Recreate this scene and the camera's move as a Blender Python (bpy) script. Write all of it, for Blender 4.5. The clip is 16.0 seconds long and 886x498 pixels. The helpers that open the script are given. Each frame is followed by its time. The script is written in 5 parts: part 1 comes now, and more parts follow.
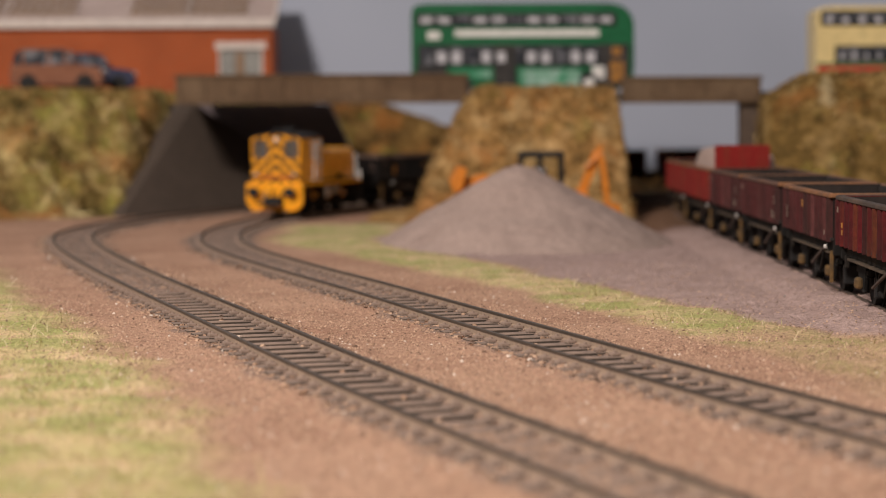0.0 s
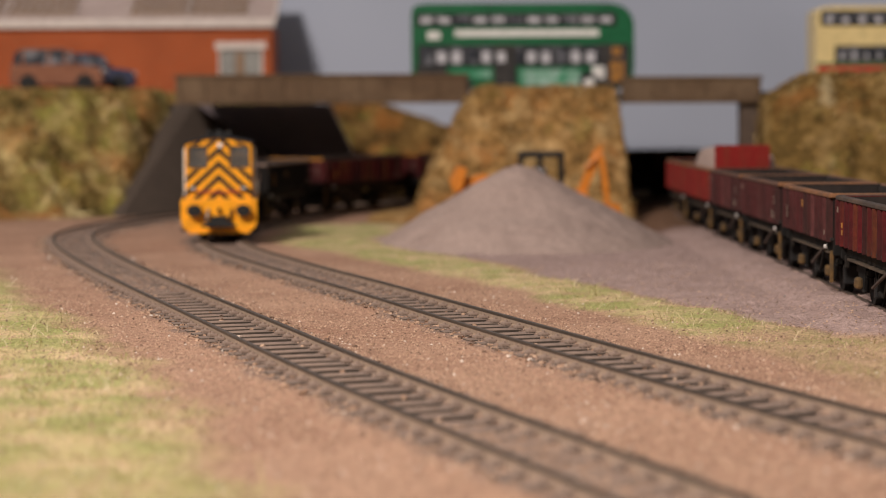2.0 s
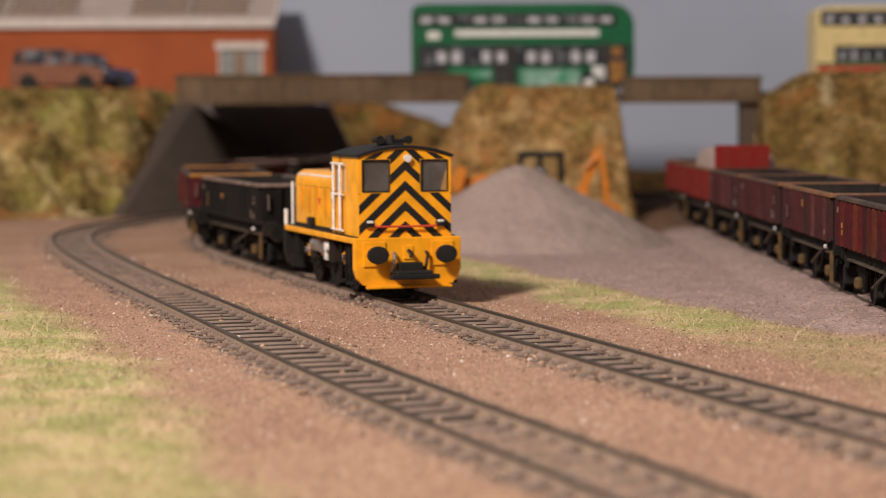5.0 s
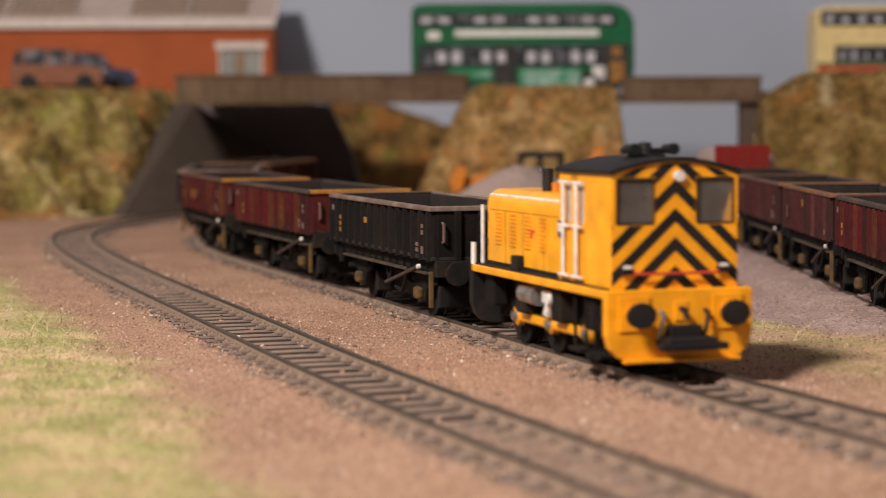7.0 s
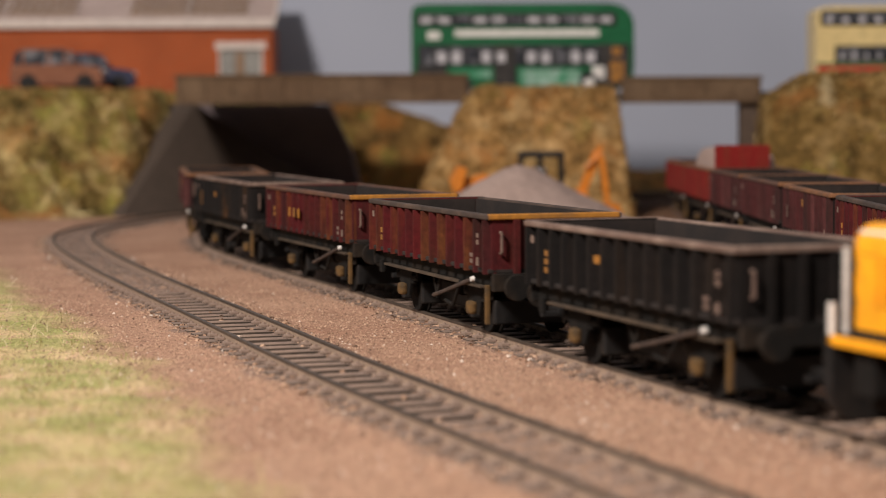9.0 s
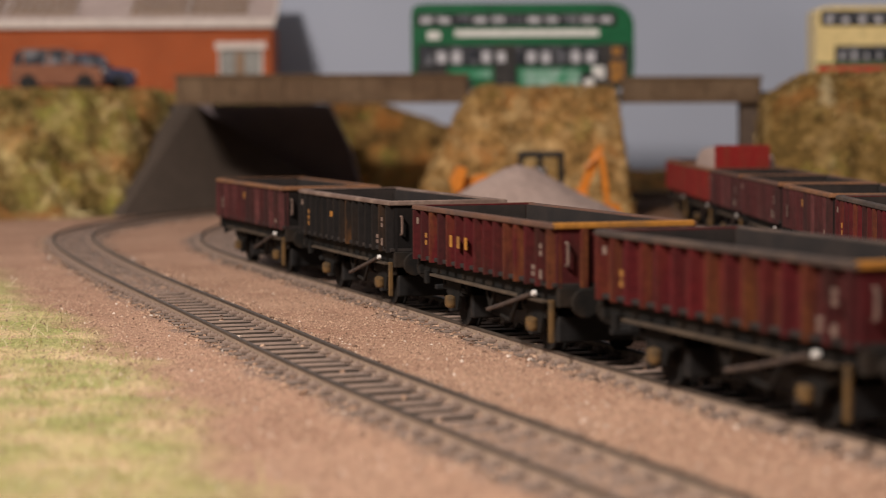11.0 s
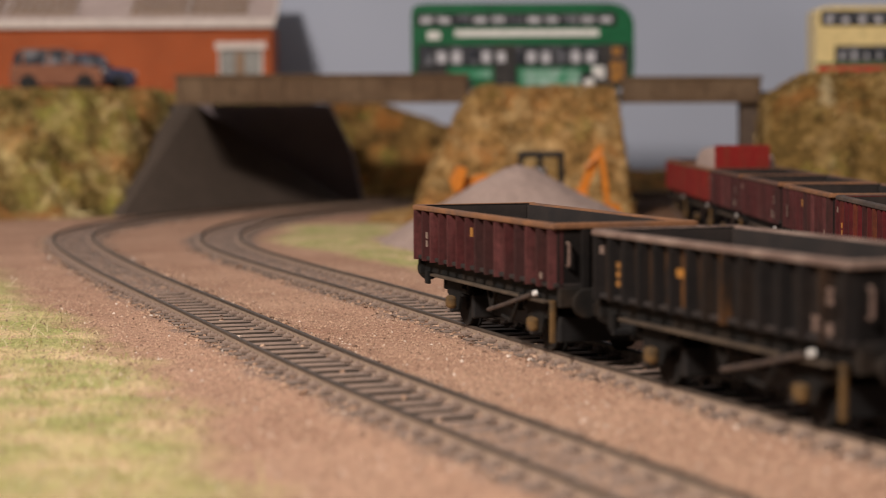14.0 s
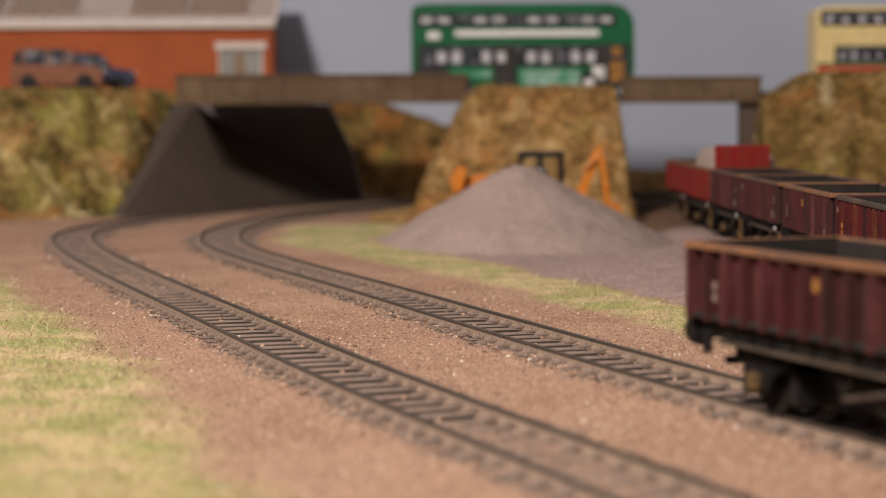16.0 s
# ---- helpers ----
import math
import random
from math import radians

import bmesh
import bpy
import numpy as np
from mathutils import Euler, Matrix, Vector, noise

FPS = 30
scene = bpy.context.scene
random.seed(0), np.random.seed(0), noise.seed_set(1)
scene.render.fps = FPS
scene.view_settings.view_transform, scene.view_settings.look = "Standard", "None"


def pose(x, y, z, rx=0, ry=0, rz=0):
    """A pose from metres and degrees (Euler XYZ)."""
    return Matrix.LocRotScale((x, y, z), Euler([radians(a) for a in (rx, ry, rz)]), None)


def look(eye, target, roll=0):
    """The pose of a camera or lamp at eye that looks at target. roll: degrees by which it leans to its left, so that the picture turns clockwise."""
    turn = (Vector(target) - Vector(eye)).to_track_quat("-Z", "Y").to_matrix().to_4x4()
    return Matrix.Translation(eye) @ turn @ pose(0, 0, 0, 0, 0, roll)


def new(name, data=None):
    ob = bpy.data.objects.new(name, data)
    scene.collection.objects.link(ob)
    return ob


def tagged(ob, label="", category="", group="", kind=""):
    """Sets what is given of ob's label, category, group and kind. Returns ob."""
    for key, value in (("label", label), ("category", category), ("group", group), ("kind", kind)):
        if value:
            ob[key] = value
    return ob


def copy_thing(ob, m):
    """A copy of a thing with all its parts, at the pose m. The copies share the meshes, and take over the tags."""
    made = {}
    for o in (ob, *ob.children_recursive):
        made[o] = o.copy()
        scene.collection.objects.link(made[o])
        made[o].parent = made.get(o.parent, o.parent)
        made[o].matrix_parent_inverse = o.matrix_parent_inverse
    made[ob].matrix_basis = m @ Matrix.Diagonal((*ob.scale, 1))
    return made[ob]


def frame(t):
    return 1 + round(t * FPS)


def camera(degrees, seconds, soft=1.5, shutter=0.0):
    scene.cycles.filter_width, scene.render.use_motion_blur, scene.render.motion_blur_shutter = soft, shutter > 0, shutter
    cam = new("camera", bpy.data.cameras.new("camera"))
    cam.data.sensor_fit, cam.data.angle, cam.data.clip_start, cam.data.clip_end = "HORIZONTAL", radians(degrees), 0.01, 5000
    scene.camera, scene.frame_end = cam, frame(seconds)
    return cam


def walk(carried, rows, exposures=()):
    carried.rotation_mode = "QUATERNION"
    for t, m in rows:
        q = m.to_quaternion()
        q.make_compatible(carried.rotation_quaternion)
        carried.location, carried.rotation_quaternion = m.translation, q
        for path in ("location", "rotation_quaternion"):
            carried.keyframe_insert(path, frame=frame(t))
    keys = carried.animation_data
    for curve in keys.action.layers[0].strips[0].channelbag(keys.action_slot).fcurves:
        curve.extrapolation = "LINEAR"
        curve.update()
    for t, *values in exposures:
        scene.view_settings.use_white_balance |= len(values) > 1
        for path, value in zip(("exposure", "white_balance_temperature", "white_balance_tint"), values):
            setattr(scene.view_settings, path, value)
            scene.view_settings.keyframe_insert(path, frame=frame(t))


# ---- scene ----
cam = camera(24.58, 16.0, soft=1.0, shutter=0.5)
cam.data.dof.use_dof = True
cam.data.dof.focus_distance = 0.53
cam.data.dof.aperture_fstop = 19.0
EYE = (0.0, 0.0, 0.053)
TILT = math.degrees(math.atan(238 / 3600))
walk(cam, [(0.0, pose(*EYE, 90 - TILT, 0.25, 0)), (16.0, pose(*EYE, 90 - TILT, 0.25, 0))],
     exposures=[(0.0, 0.0), (16.0, 0.0)])

# ---- light: one warm room lamp high on the left, and the soft light of the room ----
world = bpy.data.worlds.new("room_light")
scene.world = world
world.use_nodes = True
bg = world.node_tree.nodes["Background"]
bg.inputs[0].default_value = (1.0, 0.94, 0.92, 1)
bg.inputs[1].default_value = 0.22
lamp_data = bpy.data.lights.new("room_lamp", "AREA")
lamp_data.energy = 29.2
lamp_data.shape, lamp_data.size = "DISK", 0.22
lamp_data.color = (1.0, 0.905, 0.83)
lamp = new("room_lamp", lamp_data)
lamp.matrix_world = look((-0.60, -0.36, 0.89), (0, 0.75, 0))

MM = 0.001


# ---- materials ----
def ramp_node(nt, fac, stops):
    n = nt.nodes.new("ShaderNodeValToRGB")
    while len(n.color_ramp.elements) < len(stops):
        n.color_ramp.elements.new(0.5)
    for e, (pos, col) in zip(n.color_ramp.elements, stops):
        e.position, e.color = pos, (*col, 1)
    nt.links.new(fac, n.inputs[0])
    return n.outputs[0]


def noise_node(nt, vec, size_mm, detail=4.0, rough=0.55):
    n = nt.nodes.new("ShaderNodeTexNoise")
    n.inputs["Scale"].default_value = 1000.0 / size_mm
    n.inputs["Detail"].default_value = detail
    n.inputs["Roughness"].default_value = rough
    nt.links.new(vec, n.inputs["Vector"])
    return n.outputs[0]


def mix_node(nt, fac, a, b, mode="MIX"):
    n = nt.nodes.new("ShaderNodeMix")
    n.data_type, n.blend_type = "RGBA", mode
    for sock, v in ((n.inputs[0], fac), (n.inputs[6], a), (n.inputs[7], b)):
        if isinstance(v, (int, float)):
            sock.default_value = v
        elif isinstance(v, tuple):
            sock.default_value = (*v, 1)
        else:
            nt.links.new(v, sock)
    return n.outputs[2]


def base_mat(name, rough=0.6, metal=0.0, spec=0.5):
    m = bpy.data.materials.new(name)
    m.use_nodes = True
    nt = m.node_tree
    p = nt.nodes["Principled BSDF"]
    p.inputs["Roughness"].default_value = rough
    p.inputs["Metallic"].default_value = metal
    p.inputs["Specular IOR Level"].default_value = spec
    tc = nt.nodes.new("ShaderNodeTexCoord")
    return m, nt, p, tc.outputs["Object"]


def add_bump(nt, p, height, depth_mm, strength=0.6):
    b = nt.nodes.new("ShaderNodeBump")
    b.inputs["Strength"].default_value = strength
    b.inputs["Distance"].default_value = depth_mm * MM
    nt.links.new(height, b.inputs["Height"])
    nt.links.new(b.outputs[0], p.inputs["Normal"])


def worn(name, col, dirt, amount=0.5, big=18.0, fine=2.0, rough=0.6, metal=0.0, bump=0.12, streak=False, spec=0.4):
    """A painted or weathered surface: base colour, dirt in patches and fine grain."""
    m, nt, p, co = base_mat(name, rough, metal, spec)
    v = co
    if streak:
        mp = nt.nodes.new("ShaderNodeMapping")
        mp.inputs["Scale"].default_value = (1.0, 1.0, 0.22)
        nt.links.new(co, mp.inputs[0])
        v = mp.outputs[0]
    a = ramp_node(nt, noise_node(nt, v, big, 5), [(0.62 - 0.35 * amount, (0, 0, 0)), (0.85 - 0.2 * amount, (1, 1, 1))])
    c = mix_node(nt, a, col, dirt)
    f = noise_node(nt, co, fine, 3)
    shade = ramp_node(nt, f, [(0.25, (0.72, 0.72, 0.72)), (0.75, (1.12, 1.12, 1.12))])
    c = mix_node(nt, 1.0, c, shade, "MULTIPLY")
    nt.links.new(c, p.inputs["Base Color"])
    if bump:
        add_bump(nt, p, f, bump)
    return m


def rusty(name, col, rust, dust, rough=0.75, bright=None):
    """Wagon body: faded paint, vertical rust streaks, dust; each rib and panel bay weathered in its own way."""
    m, nt, p, co = base_mat(name, rough, 0, 0.16)
    mp = nt.nodes.new("ShaderNodeMapping")
    mp.inputs["Scale"].default_value = (1.0, 1.0, 0.18)
    nt.links.new(co, mp.inputs[0])
    streak = ramp_node(nt, noise_node(nt, mp.outputs[0], 7, 5, 0.65), [(0.46, (0, 0, 0)), (0.68, (0.85, 0.85, 0.85))])
    c = mix_node(nt, streak, col, rust)
    patch = ramp_node(nt, noise_node(nt, co, 26, 4), [(0.42, (0, 0, 0)), (0.72, (0.7, 0.7, 0.7))])
    c = mix_node(nt, patch, c, dust)
    oi = nt.nodes.new("ShaderNodeObjectInfo")
    if bright:
        some = ramp_node(nt, oi.outputs["Random"], [(0.62, (0, 0, 0)), (0.9, (1, 1, 1))])
        runs = ramp_node(nt, noise_node(nt, mp.outputs[0], 5, 5, 0.7), [(0.40, (0, 0, 0)), (0.62, (0.9, 0.9, 0.9))])
        c = mix_node(nt, mix_node(nt, 1.0, some, runs, "MULTIPLY"), c, bright)
    c = mix_node(nt, ramp_node(nt, oi.outputs["Random"], [(0.0, (0.65, 0.65, 0.65)), (0.3, (0.1, 0.1, 0.1)), (0.55, (0, 0, 0))]), c, dust)
    f = noise_node(nt, co, 1.4, 3)
    c = mix_node(nt, 1.0, c, ramp_node(nt, f, [(0.25, (0.65, 0.65, 0.65)), (0.8, (1.2, 1.2, 1.2))]), "MULTIPLY")
    nt.links.new(c, p.inputs["Base Color"])
    add_bump(nt, p, f, 0.12)
    return m


def zoned(name):
    """Layout ground: brown grit, mauve gravel where 'yard' is set, matted grass where 'grass' is set."""
    m, nt, p, co = base_mat(name, 0.95, 0, 0.15)
    n1, n2, n3 = noise_node(nt, co, 45, 4), noise_node(nt, co, 1.2, 3, 0.7), noise_node(nt, co, 9, 4, 0.65)
    brown = ramp_node(nt, n1, [(0.3, (0.355, 0.20, 0.136)), (0.7, (0.475, 0.29, 0.20))])
    mauve = ramp_node(nt, n3, [(0.3, (0.335, 0.23, 0.205)), (0.7, (0.44, 0.315, 0.285))])
    green = ramp_node(nt, n3, [(0.3, (0.34, 0.30, 0.115)), (0.48, (0.52, 0.42, 0.21)), (0.66, (0.65, 0.455, 0.29))])
    patch = ramp_node(nt, noise_node(nt, co, 34, 4, 0.6), [(0.44, (0, 0, 0)), (0.64, (0.8, 0.8, 0.8))])
    green = mix_node(nt, patch, green, (0.68, 0.49, 0.29))
    moss = ramp_node(nt, noise_node(nt, co, 22, 3, 0.6), [(0.43, (0, 0, 0)), (0.60, (0.8, 0.8, 0.8))])
    green = mix_node(nt, moss, green, (0.33, 0.345, 0.115))

    def attr(k):
        a = nt.nodes.new("ShaderNodeAttribute")
        a.attribute_name = k
        return a.outputs["Fac"]
    c = mix_node(nt, attr("yard"), brown, mauve)
    c = mix_node(nt, attr("bed"), c, ramp_node(nt, n3, [(0.3, (0.205, 0.145, 0.118)), (0.7, (0.285, 0.20, 0.16))]))
    # sleeper gaps darkened in the colour itself, shade along with dirt
    c = mix_node(nt, attr("gap_dark"), c, (0.085, 0.06, 0.048))
    c = mix_node(nt, attr("earth"), c, (0.15, 0.08, 0.046))
    c = mix_node(nt, attr("grass"), c, green)
    grain = ramp_node(nt, n2, [(0.3, (0.54, 0.52, 0.50)), (0.5, (1, 1, 1)), (0.72, (1.24, 1.23, 1.21))])
    c = mix_node(nt, 1.0, c, grain, "MULTIPLY")
    nt.links.new(c, p.inputs["Base Color"])
    add_bump(nt, p, n2, 0.8, 1.0)
    return m


def turf(name, dark, mid, light, patches, size=15.0):
    """Scenic turf: a base of clumps, then patches of other colours, each (colour, patch size, how much of it)."""
    m, nt, p, co = base_mat(name, 0.95, 0, 0.1)
    a = noise_node(nt, co, size, 5, 0.6)
    c = ramp_node(nt, a, [(0.28, dark), (0.5, mid), (0.7, light)])
    for k, (col, big, much) in enumerate(patches):
        mp = nt.nodes.new("ShaderNodeMapping")
        mp.inputs["Location"].default_value = (0.31 * k + 0.1, 0.17 * k, 0.23 * k)
        nt.links.new(co, mp.inputs[0])
        w = ramp_node(nt, noise_node(nt, mp.outputs[0], big, 4, 0.6), [(0.66 - 0.3 * much, (0, 0, 0)), (0.80 - 0.3 * much, (0.85, 0.85, 0.85))])
        c = mix_node(nt, w, c, col)
    f = noise_node(nt, co, 4.0, 4, 0.7)
    c = mix_node(nt, 1.0, c, ramp_node(nt, f, [(0.3, (0.5, 0.5, 0.46)), (0.7, (1.3, 1.3, 1.25))]), "MULTIPLY")
    nt.links.new(c, p.inputs["Base Color"])
    add_bump(nt, p, f, 2.0, 0.9)
    return m


def island_mat(name, stops, rough=0.9):
    """Loose grains or blades, each of its own shade."""
    m, nt, p, co = base_mat(name, rough, 0, 0.2)
    g = nt.nodes.new("ShaderNodeNewGeometry")
    nt.links.new(ramp_node(nt, g.outputs["Random Per Island"], stops), p.inputs["Base Color"])
    return m


def brick_mat(name):
    m, nt, p, co = base_mat(name, 0.8, 0, 0.3)
    mp = nt.nodes.new("ShaderNodeMapping")
    mp.inputs["Rotation"].default_value = (radians(90), 0, 0)
    nt.links.new(co, mp.inputs[0])
    b = nt.nodes.new("ShaderNodeTexBrick")
    b.inputs["Scale"].default_value = 1.0
    b.inputs["Brick Width"].default_value = 2.9 * MM
    b.inputs["Row Height"].default_value = 1.0 * MM
    b.inputs["Mortar Size"].default_value = 0.12 * MM
    b.inputs["Color1"].default_value = (0.37, 0.070, 0.015, 1)
    b.inputs["Color2"].default_value = (0.41, 0.084, 0.021, 1)
    b.inputs["Mortar"].default_value = (0.36, 0.12, 0.055, 1)
    nt.links.new(mp.outputs[0], b.inputs["Vector"])
    c = mix_node(nt, 1.0, b.outputs[0], ramp_node(nt, noise_node(nt, co, 30, 3), [(0.3, (0.85, 0.85, 0.85)), (0.7, (1.1, 1.1, 1.1))]), "MULTIPLY")
    nt.links.new(c, p.inputs["Base Color"])
    return m


def glass_mat(name, tint=(0.9, 0.93, 0.95)):
    m, nt, p, co = base_mat(name, 0.05)
    p.inputs["Base Color"].default_value = (*tint, 1)
    p.inputs["Transmission Weight"].default_value = 1.0
    p.inputs["IOR"].default_value = 1.1
    return m


GROUND = zoned("ground_scatter")
TURF_PALE = turf("pale_mixed_turf", (0.05, 0.038, 0.012), (0.25, 0.175, 0.06), (0.60, 0.46, 0.22),
                 [((0.36, 0.15, 0.05), 34, 0.5), ((0.25, 0.23, 0.05), 34, 0.36), ((0.66, 0.52, 0.28), 24, 0.30)], 26)
TURF_TAN = turf("tan_turf", (0.11, 0.06, 0.02), (0.34, 0.19, 0.07), (0.53, 0.34, 0.16),
                [((0.37, 0.16, 0.05), 26, 0.5), ((0.52, 0.36, 0.18), 20, 0.42), ((0.22, 0.17, 0.045), 30, 0.2)])
TURF_OLIVE = turf("olive_turf", (0.04, 0.026, 0.010), (0.16, 0.095, 0.030), (0.31, 0.20, 0.085),
                  [((0.23, 0.095, 0.028), 34, 0.45), ((0.20, 0.19, 0.04), 40, 0.3), ((0.55, 0.45, 0.28), 30, 0.22)])
TURF_BROWN = turf("brown_scrub", (0.05, 0.03, 0.012), (0.20, 0.11, 0.035), (0.36, 0.22, 0.08), [((0.33, 0.13, 0.035), 24, 0.5), ((0.20, 0.17, 0.04), 28, 0.35)])
RAILTOP = worn("rail_head", (0.085, 0.065, 0.051), (0.12, 0.088, 0.066), 0.5, 12, 2, 0.5, 0.4)
# sleeper sides: the shade of the gaps is put into this darker colour
SLEEPERSHADE = worn("sleeper_side_shaded", (0.06, 0.043, 0.033), (0.105, 0.072, 0.052), 0.5, 8, 1.5, 0.95)
SOOTBRICK = worn("soot_dark_brick", (0.15, 0.115, 0.12), (0.18, 0.135, 0.135), 0.5, 20, 2, 0.9)
PAVING = worn("grey_brown_paving", (0.078, 0.055, 0.041), (0.10, 0.071, 0.054), 0.5, 40, 3, 0.9, 0, 0.3)
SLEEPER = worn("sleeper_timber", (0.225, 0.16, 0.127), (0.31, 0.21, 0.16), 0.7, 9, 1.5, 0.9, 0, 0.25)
YELLOW = worn("yellow_paint", (0.92, 0.385, 0.010), (0.88, 0.36, 0.014), 0.3, 25, 6, 0.36, 0, 0)
YELLOWF = worn("yellow_front_paint", (0.92, 0.37, 0.010), (0.86, 0.34, 0.014), 0.3, 16, 6, 0.38, 0, 0)
BLACK = worn("black_paint", (0.009, 0.008, 0.008), (0.022, 0.017, 0.014), 0.5, 10, 1.5, 0.65, spec=0.3)
MATT = worn("underframe_black", (0.008, 0.0068, 0.006), (0.027, 0.018, 0.012), 0.45, 8, 1.5, 0.9, 0, 0.2, spec=0.2)
OCHRE = worn("ochre_axlebox", (0.125, 0.066, 0.019), (0.030, 0.024, 0.016), 0.5, 5, 1.5, 0.85)
WHITE = worn("white_paint", (0.78, 0.74, 0.70), (0.55, 0.50, 0.46), 0.35, 8, 1.5, 0.5)
RED = worn("red_paint", (0.60, 0.05, 0.03), (0.4, 0.05, 0.03), 0.3, 5, 1.5, 0.5)
STEEL = worn("bare_steel", (0.5, 0.48, 0.46), (0.2, 0.17, 0.15), 0.4, 4, 1, 0.4, 0.8)
GLASS = glass_mat("cab_glass")
HAZY = worn("hazy_plastic_window", (0.13, 0.115, 0.10), (0.26, 0.24, 0.23), 0.5, 9, 3, 0.08, 0, 0)
HAZY.node_tree.nodes["Principled BSDF"].inputs["Alpha"].default_value = 0.35
MIST = worn("misted_side_window", (0.50, 0.46, 0.47), (0.36, 0.33, 0.34), 0.5, 6, 2, 0.3, 0, 0)
DARKIN = worn("dark_interior", (0.03, 0.027, 0.025), (0.06, 0.05, 0.045), 0.5, 8, 2, 0.8)
MAROON = rusty("maroon_wagon", (0.092, 0.008, 0.010), (0.044, 0.015, 0.009), (0.016, 0.010, 0.0095), bright=(0.13, 0.043, 0.014))
BROWNRED = rusty("faded_maroon_wagon", (0.066, 0.015, 0.015), (0.032, 0.014, 0.011), (0.032, 0.016, 0.015), bright=(0.13, 0.042, 0.040))
BLACKW = rusty("black_wagon", (0.0085, 0.0072, 0.007), (0.027, 0.016, 0.010), (0.015, 0.0118, 0.011))
STREAKED = rusty("rust_streaked_black_wagon", (0.0085, 0.0072, 0.007), (0.030, 0.017, 0.010), (0.015, 0.0118, 0.011), bright=(0.14, 0.058, 0.016))
REDBODY = rusty("bright_red_wagon", (0.20, 0.012, 0.010), (0.15, 0.032, 0.016), (0.10, 0.018, 0.014))
SOOT = worn("sooty_wagon_end", (0.0075, 0.006, 0.0055), (0.016, 0.011, 0.009), 0.5, 9, 1.5, 0.9, 0, 0.15, spec=0.15)
DUSTEDGE = worn("dusty_bottom_angle", (0.050, 0.034, 0.022), (0.095, 0.064, 0.040), 0.55, 9, 1.5, 0.9)
RAILWEB = worn("dusty_rail_web", (0.28, 0.20, 0.145), (0.33, 0.23, 0.165), 0.6, 14, 1.5, 0.9, 0, 0.1)
RIMDUST = worn("dusty_rim", (0.15, 0.095, 0.075), (0.28, 0.20, 0.16), 0.5, 9, 1.5, 0.85)
RIMBROWN = worn("brown_rim", (0.12, 0.055, 0.034), (0.075, 0.046, 0.038), 0.55, 8, 1.5, 0.85)
RIMRUST = worn("rusty_rim", (0.21, 0.092, 0.040), (0.11, 0.062, 0.045), 0.55, 8, 1.5, 0.85)
RIMYEL = worn("yellow_rim", (0.40, 0.165, 0.022), (0.16, 0.08, 0.03), 0.55, 8, 1.5, 0.7)
RIMDARK = worn("dark_rim", (0.05, 0.034, 0.028), (0.11, 0.07, 0.05), 0.5, 8, 1.5, 0.85)
INSIDE = worn("wagon_inside", (0.015, 0.011, 0.010), (0.030, 0.020, 0.016), 0.6, 12, 2, 0.95)
CONCRETE = worn("paved_slope", (0.10, 0.068, 0.05), (0.13, 0.09, 0.066), 0.5, 40, 3, 0.9, 0, 0.3)
GIRDER = worn("brown_girder", (0.11, 0.064, 0.034), (0.165, 0.105, 0.06), 0.6, 25, 3, 0.85, 0, 0.3)
DECK = worn("road_deck", (0.07, 0.065, 0.06), (0.10, 0.09, 0.08), 0.5, 30, 3, 0.9)
GRAVEL = worn("mauve_gravel", (0.37, 0.27, 0.232), (0.30, 0.215, 0.183), 0.5, 20, 1.4, 0.95, 0, 0.6)
BACKDROP = worn("painted_backdrop", (0.445, 0.475, 0.57), (0.47, 0.495, 0.58), 0.4, 500, 400, 0.9, 0, 0)
BRICK = brick_mat("orange_brick")
TRIM = worn("pale_trim", (0.70, 0.60, 0.55), (0.6, 0.5, 0.45), 0.4, 20, 3, 0.7)
ROOF = worn("pale_roof", (0.52, 0.40, 0.36), (0.42, 0.31, 0.275), 0.5, 18, 3, 0.8)
ROOFPANE = worn("roof_light", (0.27, 0.16, 0.09), (0.20, 0.12, 0.07), 0.5, 10, 3, 0.4)
GREYDOOR = worn("grey_door", (0.30, 0.29, 0.27), (0.22, 0.21, 0.20), 0.5, 12, 3, 0.6)
BUSGREEN = worn("bus_green", (0.008, 0.115, 0.042), (0.006, 0.085, 0.032), 0.4, 30, 4, 0.3, 0, 0)
BUSPALE = worn("bus_pale_green", (0.03, 0.24, 0.11), (0.5, 0.62, 0.56), 0.55, 12, 4, 0.3, 0, 0)
BUSCREAM = worn("bus_cream", (0.78, 0.60, 0.28), (0.72, 0.55, 0.25), 0.4, 30, 4, 0.35, 0, 0)
BUSGLASS = worn("bus_window", (0.035, 0.037, 0.045), (0.30, 0.29, 0.31), 0.5, 9, 3, 0.12, 0, 0)
SEATS = worn("bus_pale_interior", (0.55, 0.52, 0.54), (0.22, 0.21, 0.22), 0.35, 6, 2, 0.6, 0, 0)
COPPER = worn("copper_car_paint", (0.30, 0.125, 0.075), (0.36, 0.16, 0.10), 0.4, 15, 3, 0.25, 0.5, 0)
NAVY = worn("navy_paint", (0.02, 0.025, 0.07), (0.03, 0.03, 0.06), 0.4, 15, 3, 0.4, 0, 0)
TYRE = worn("tyre_rubber", (0.015, 0.015, 0.015), (0.03, 0.028, 0.026), 0.4, 5, 1, 0.8)
DIGGER = worn("digger_orange", (0.62, 0.19, 0.012), (0.42, 0.15, 0.02), 0.4, 8, 2, 0.45, 0, 0.05)
CHIP = worn("shiny_mineral", (0.95, 0.9, 0.8), (0.9, 0.85, 0.7), 0.3, 3, 1, 0.16, 1.0, 0)
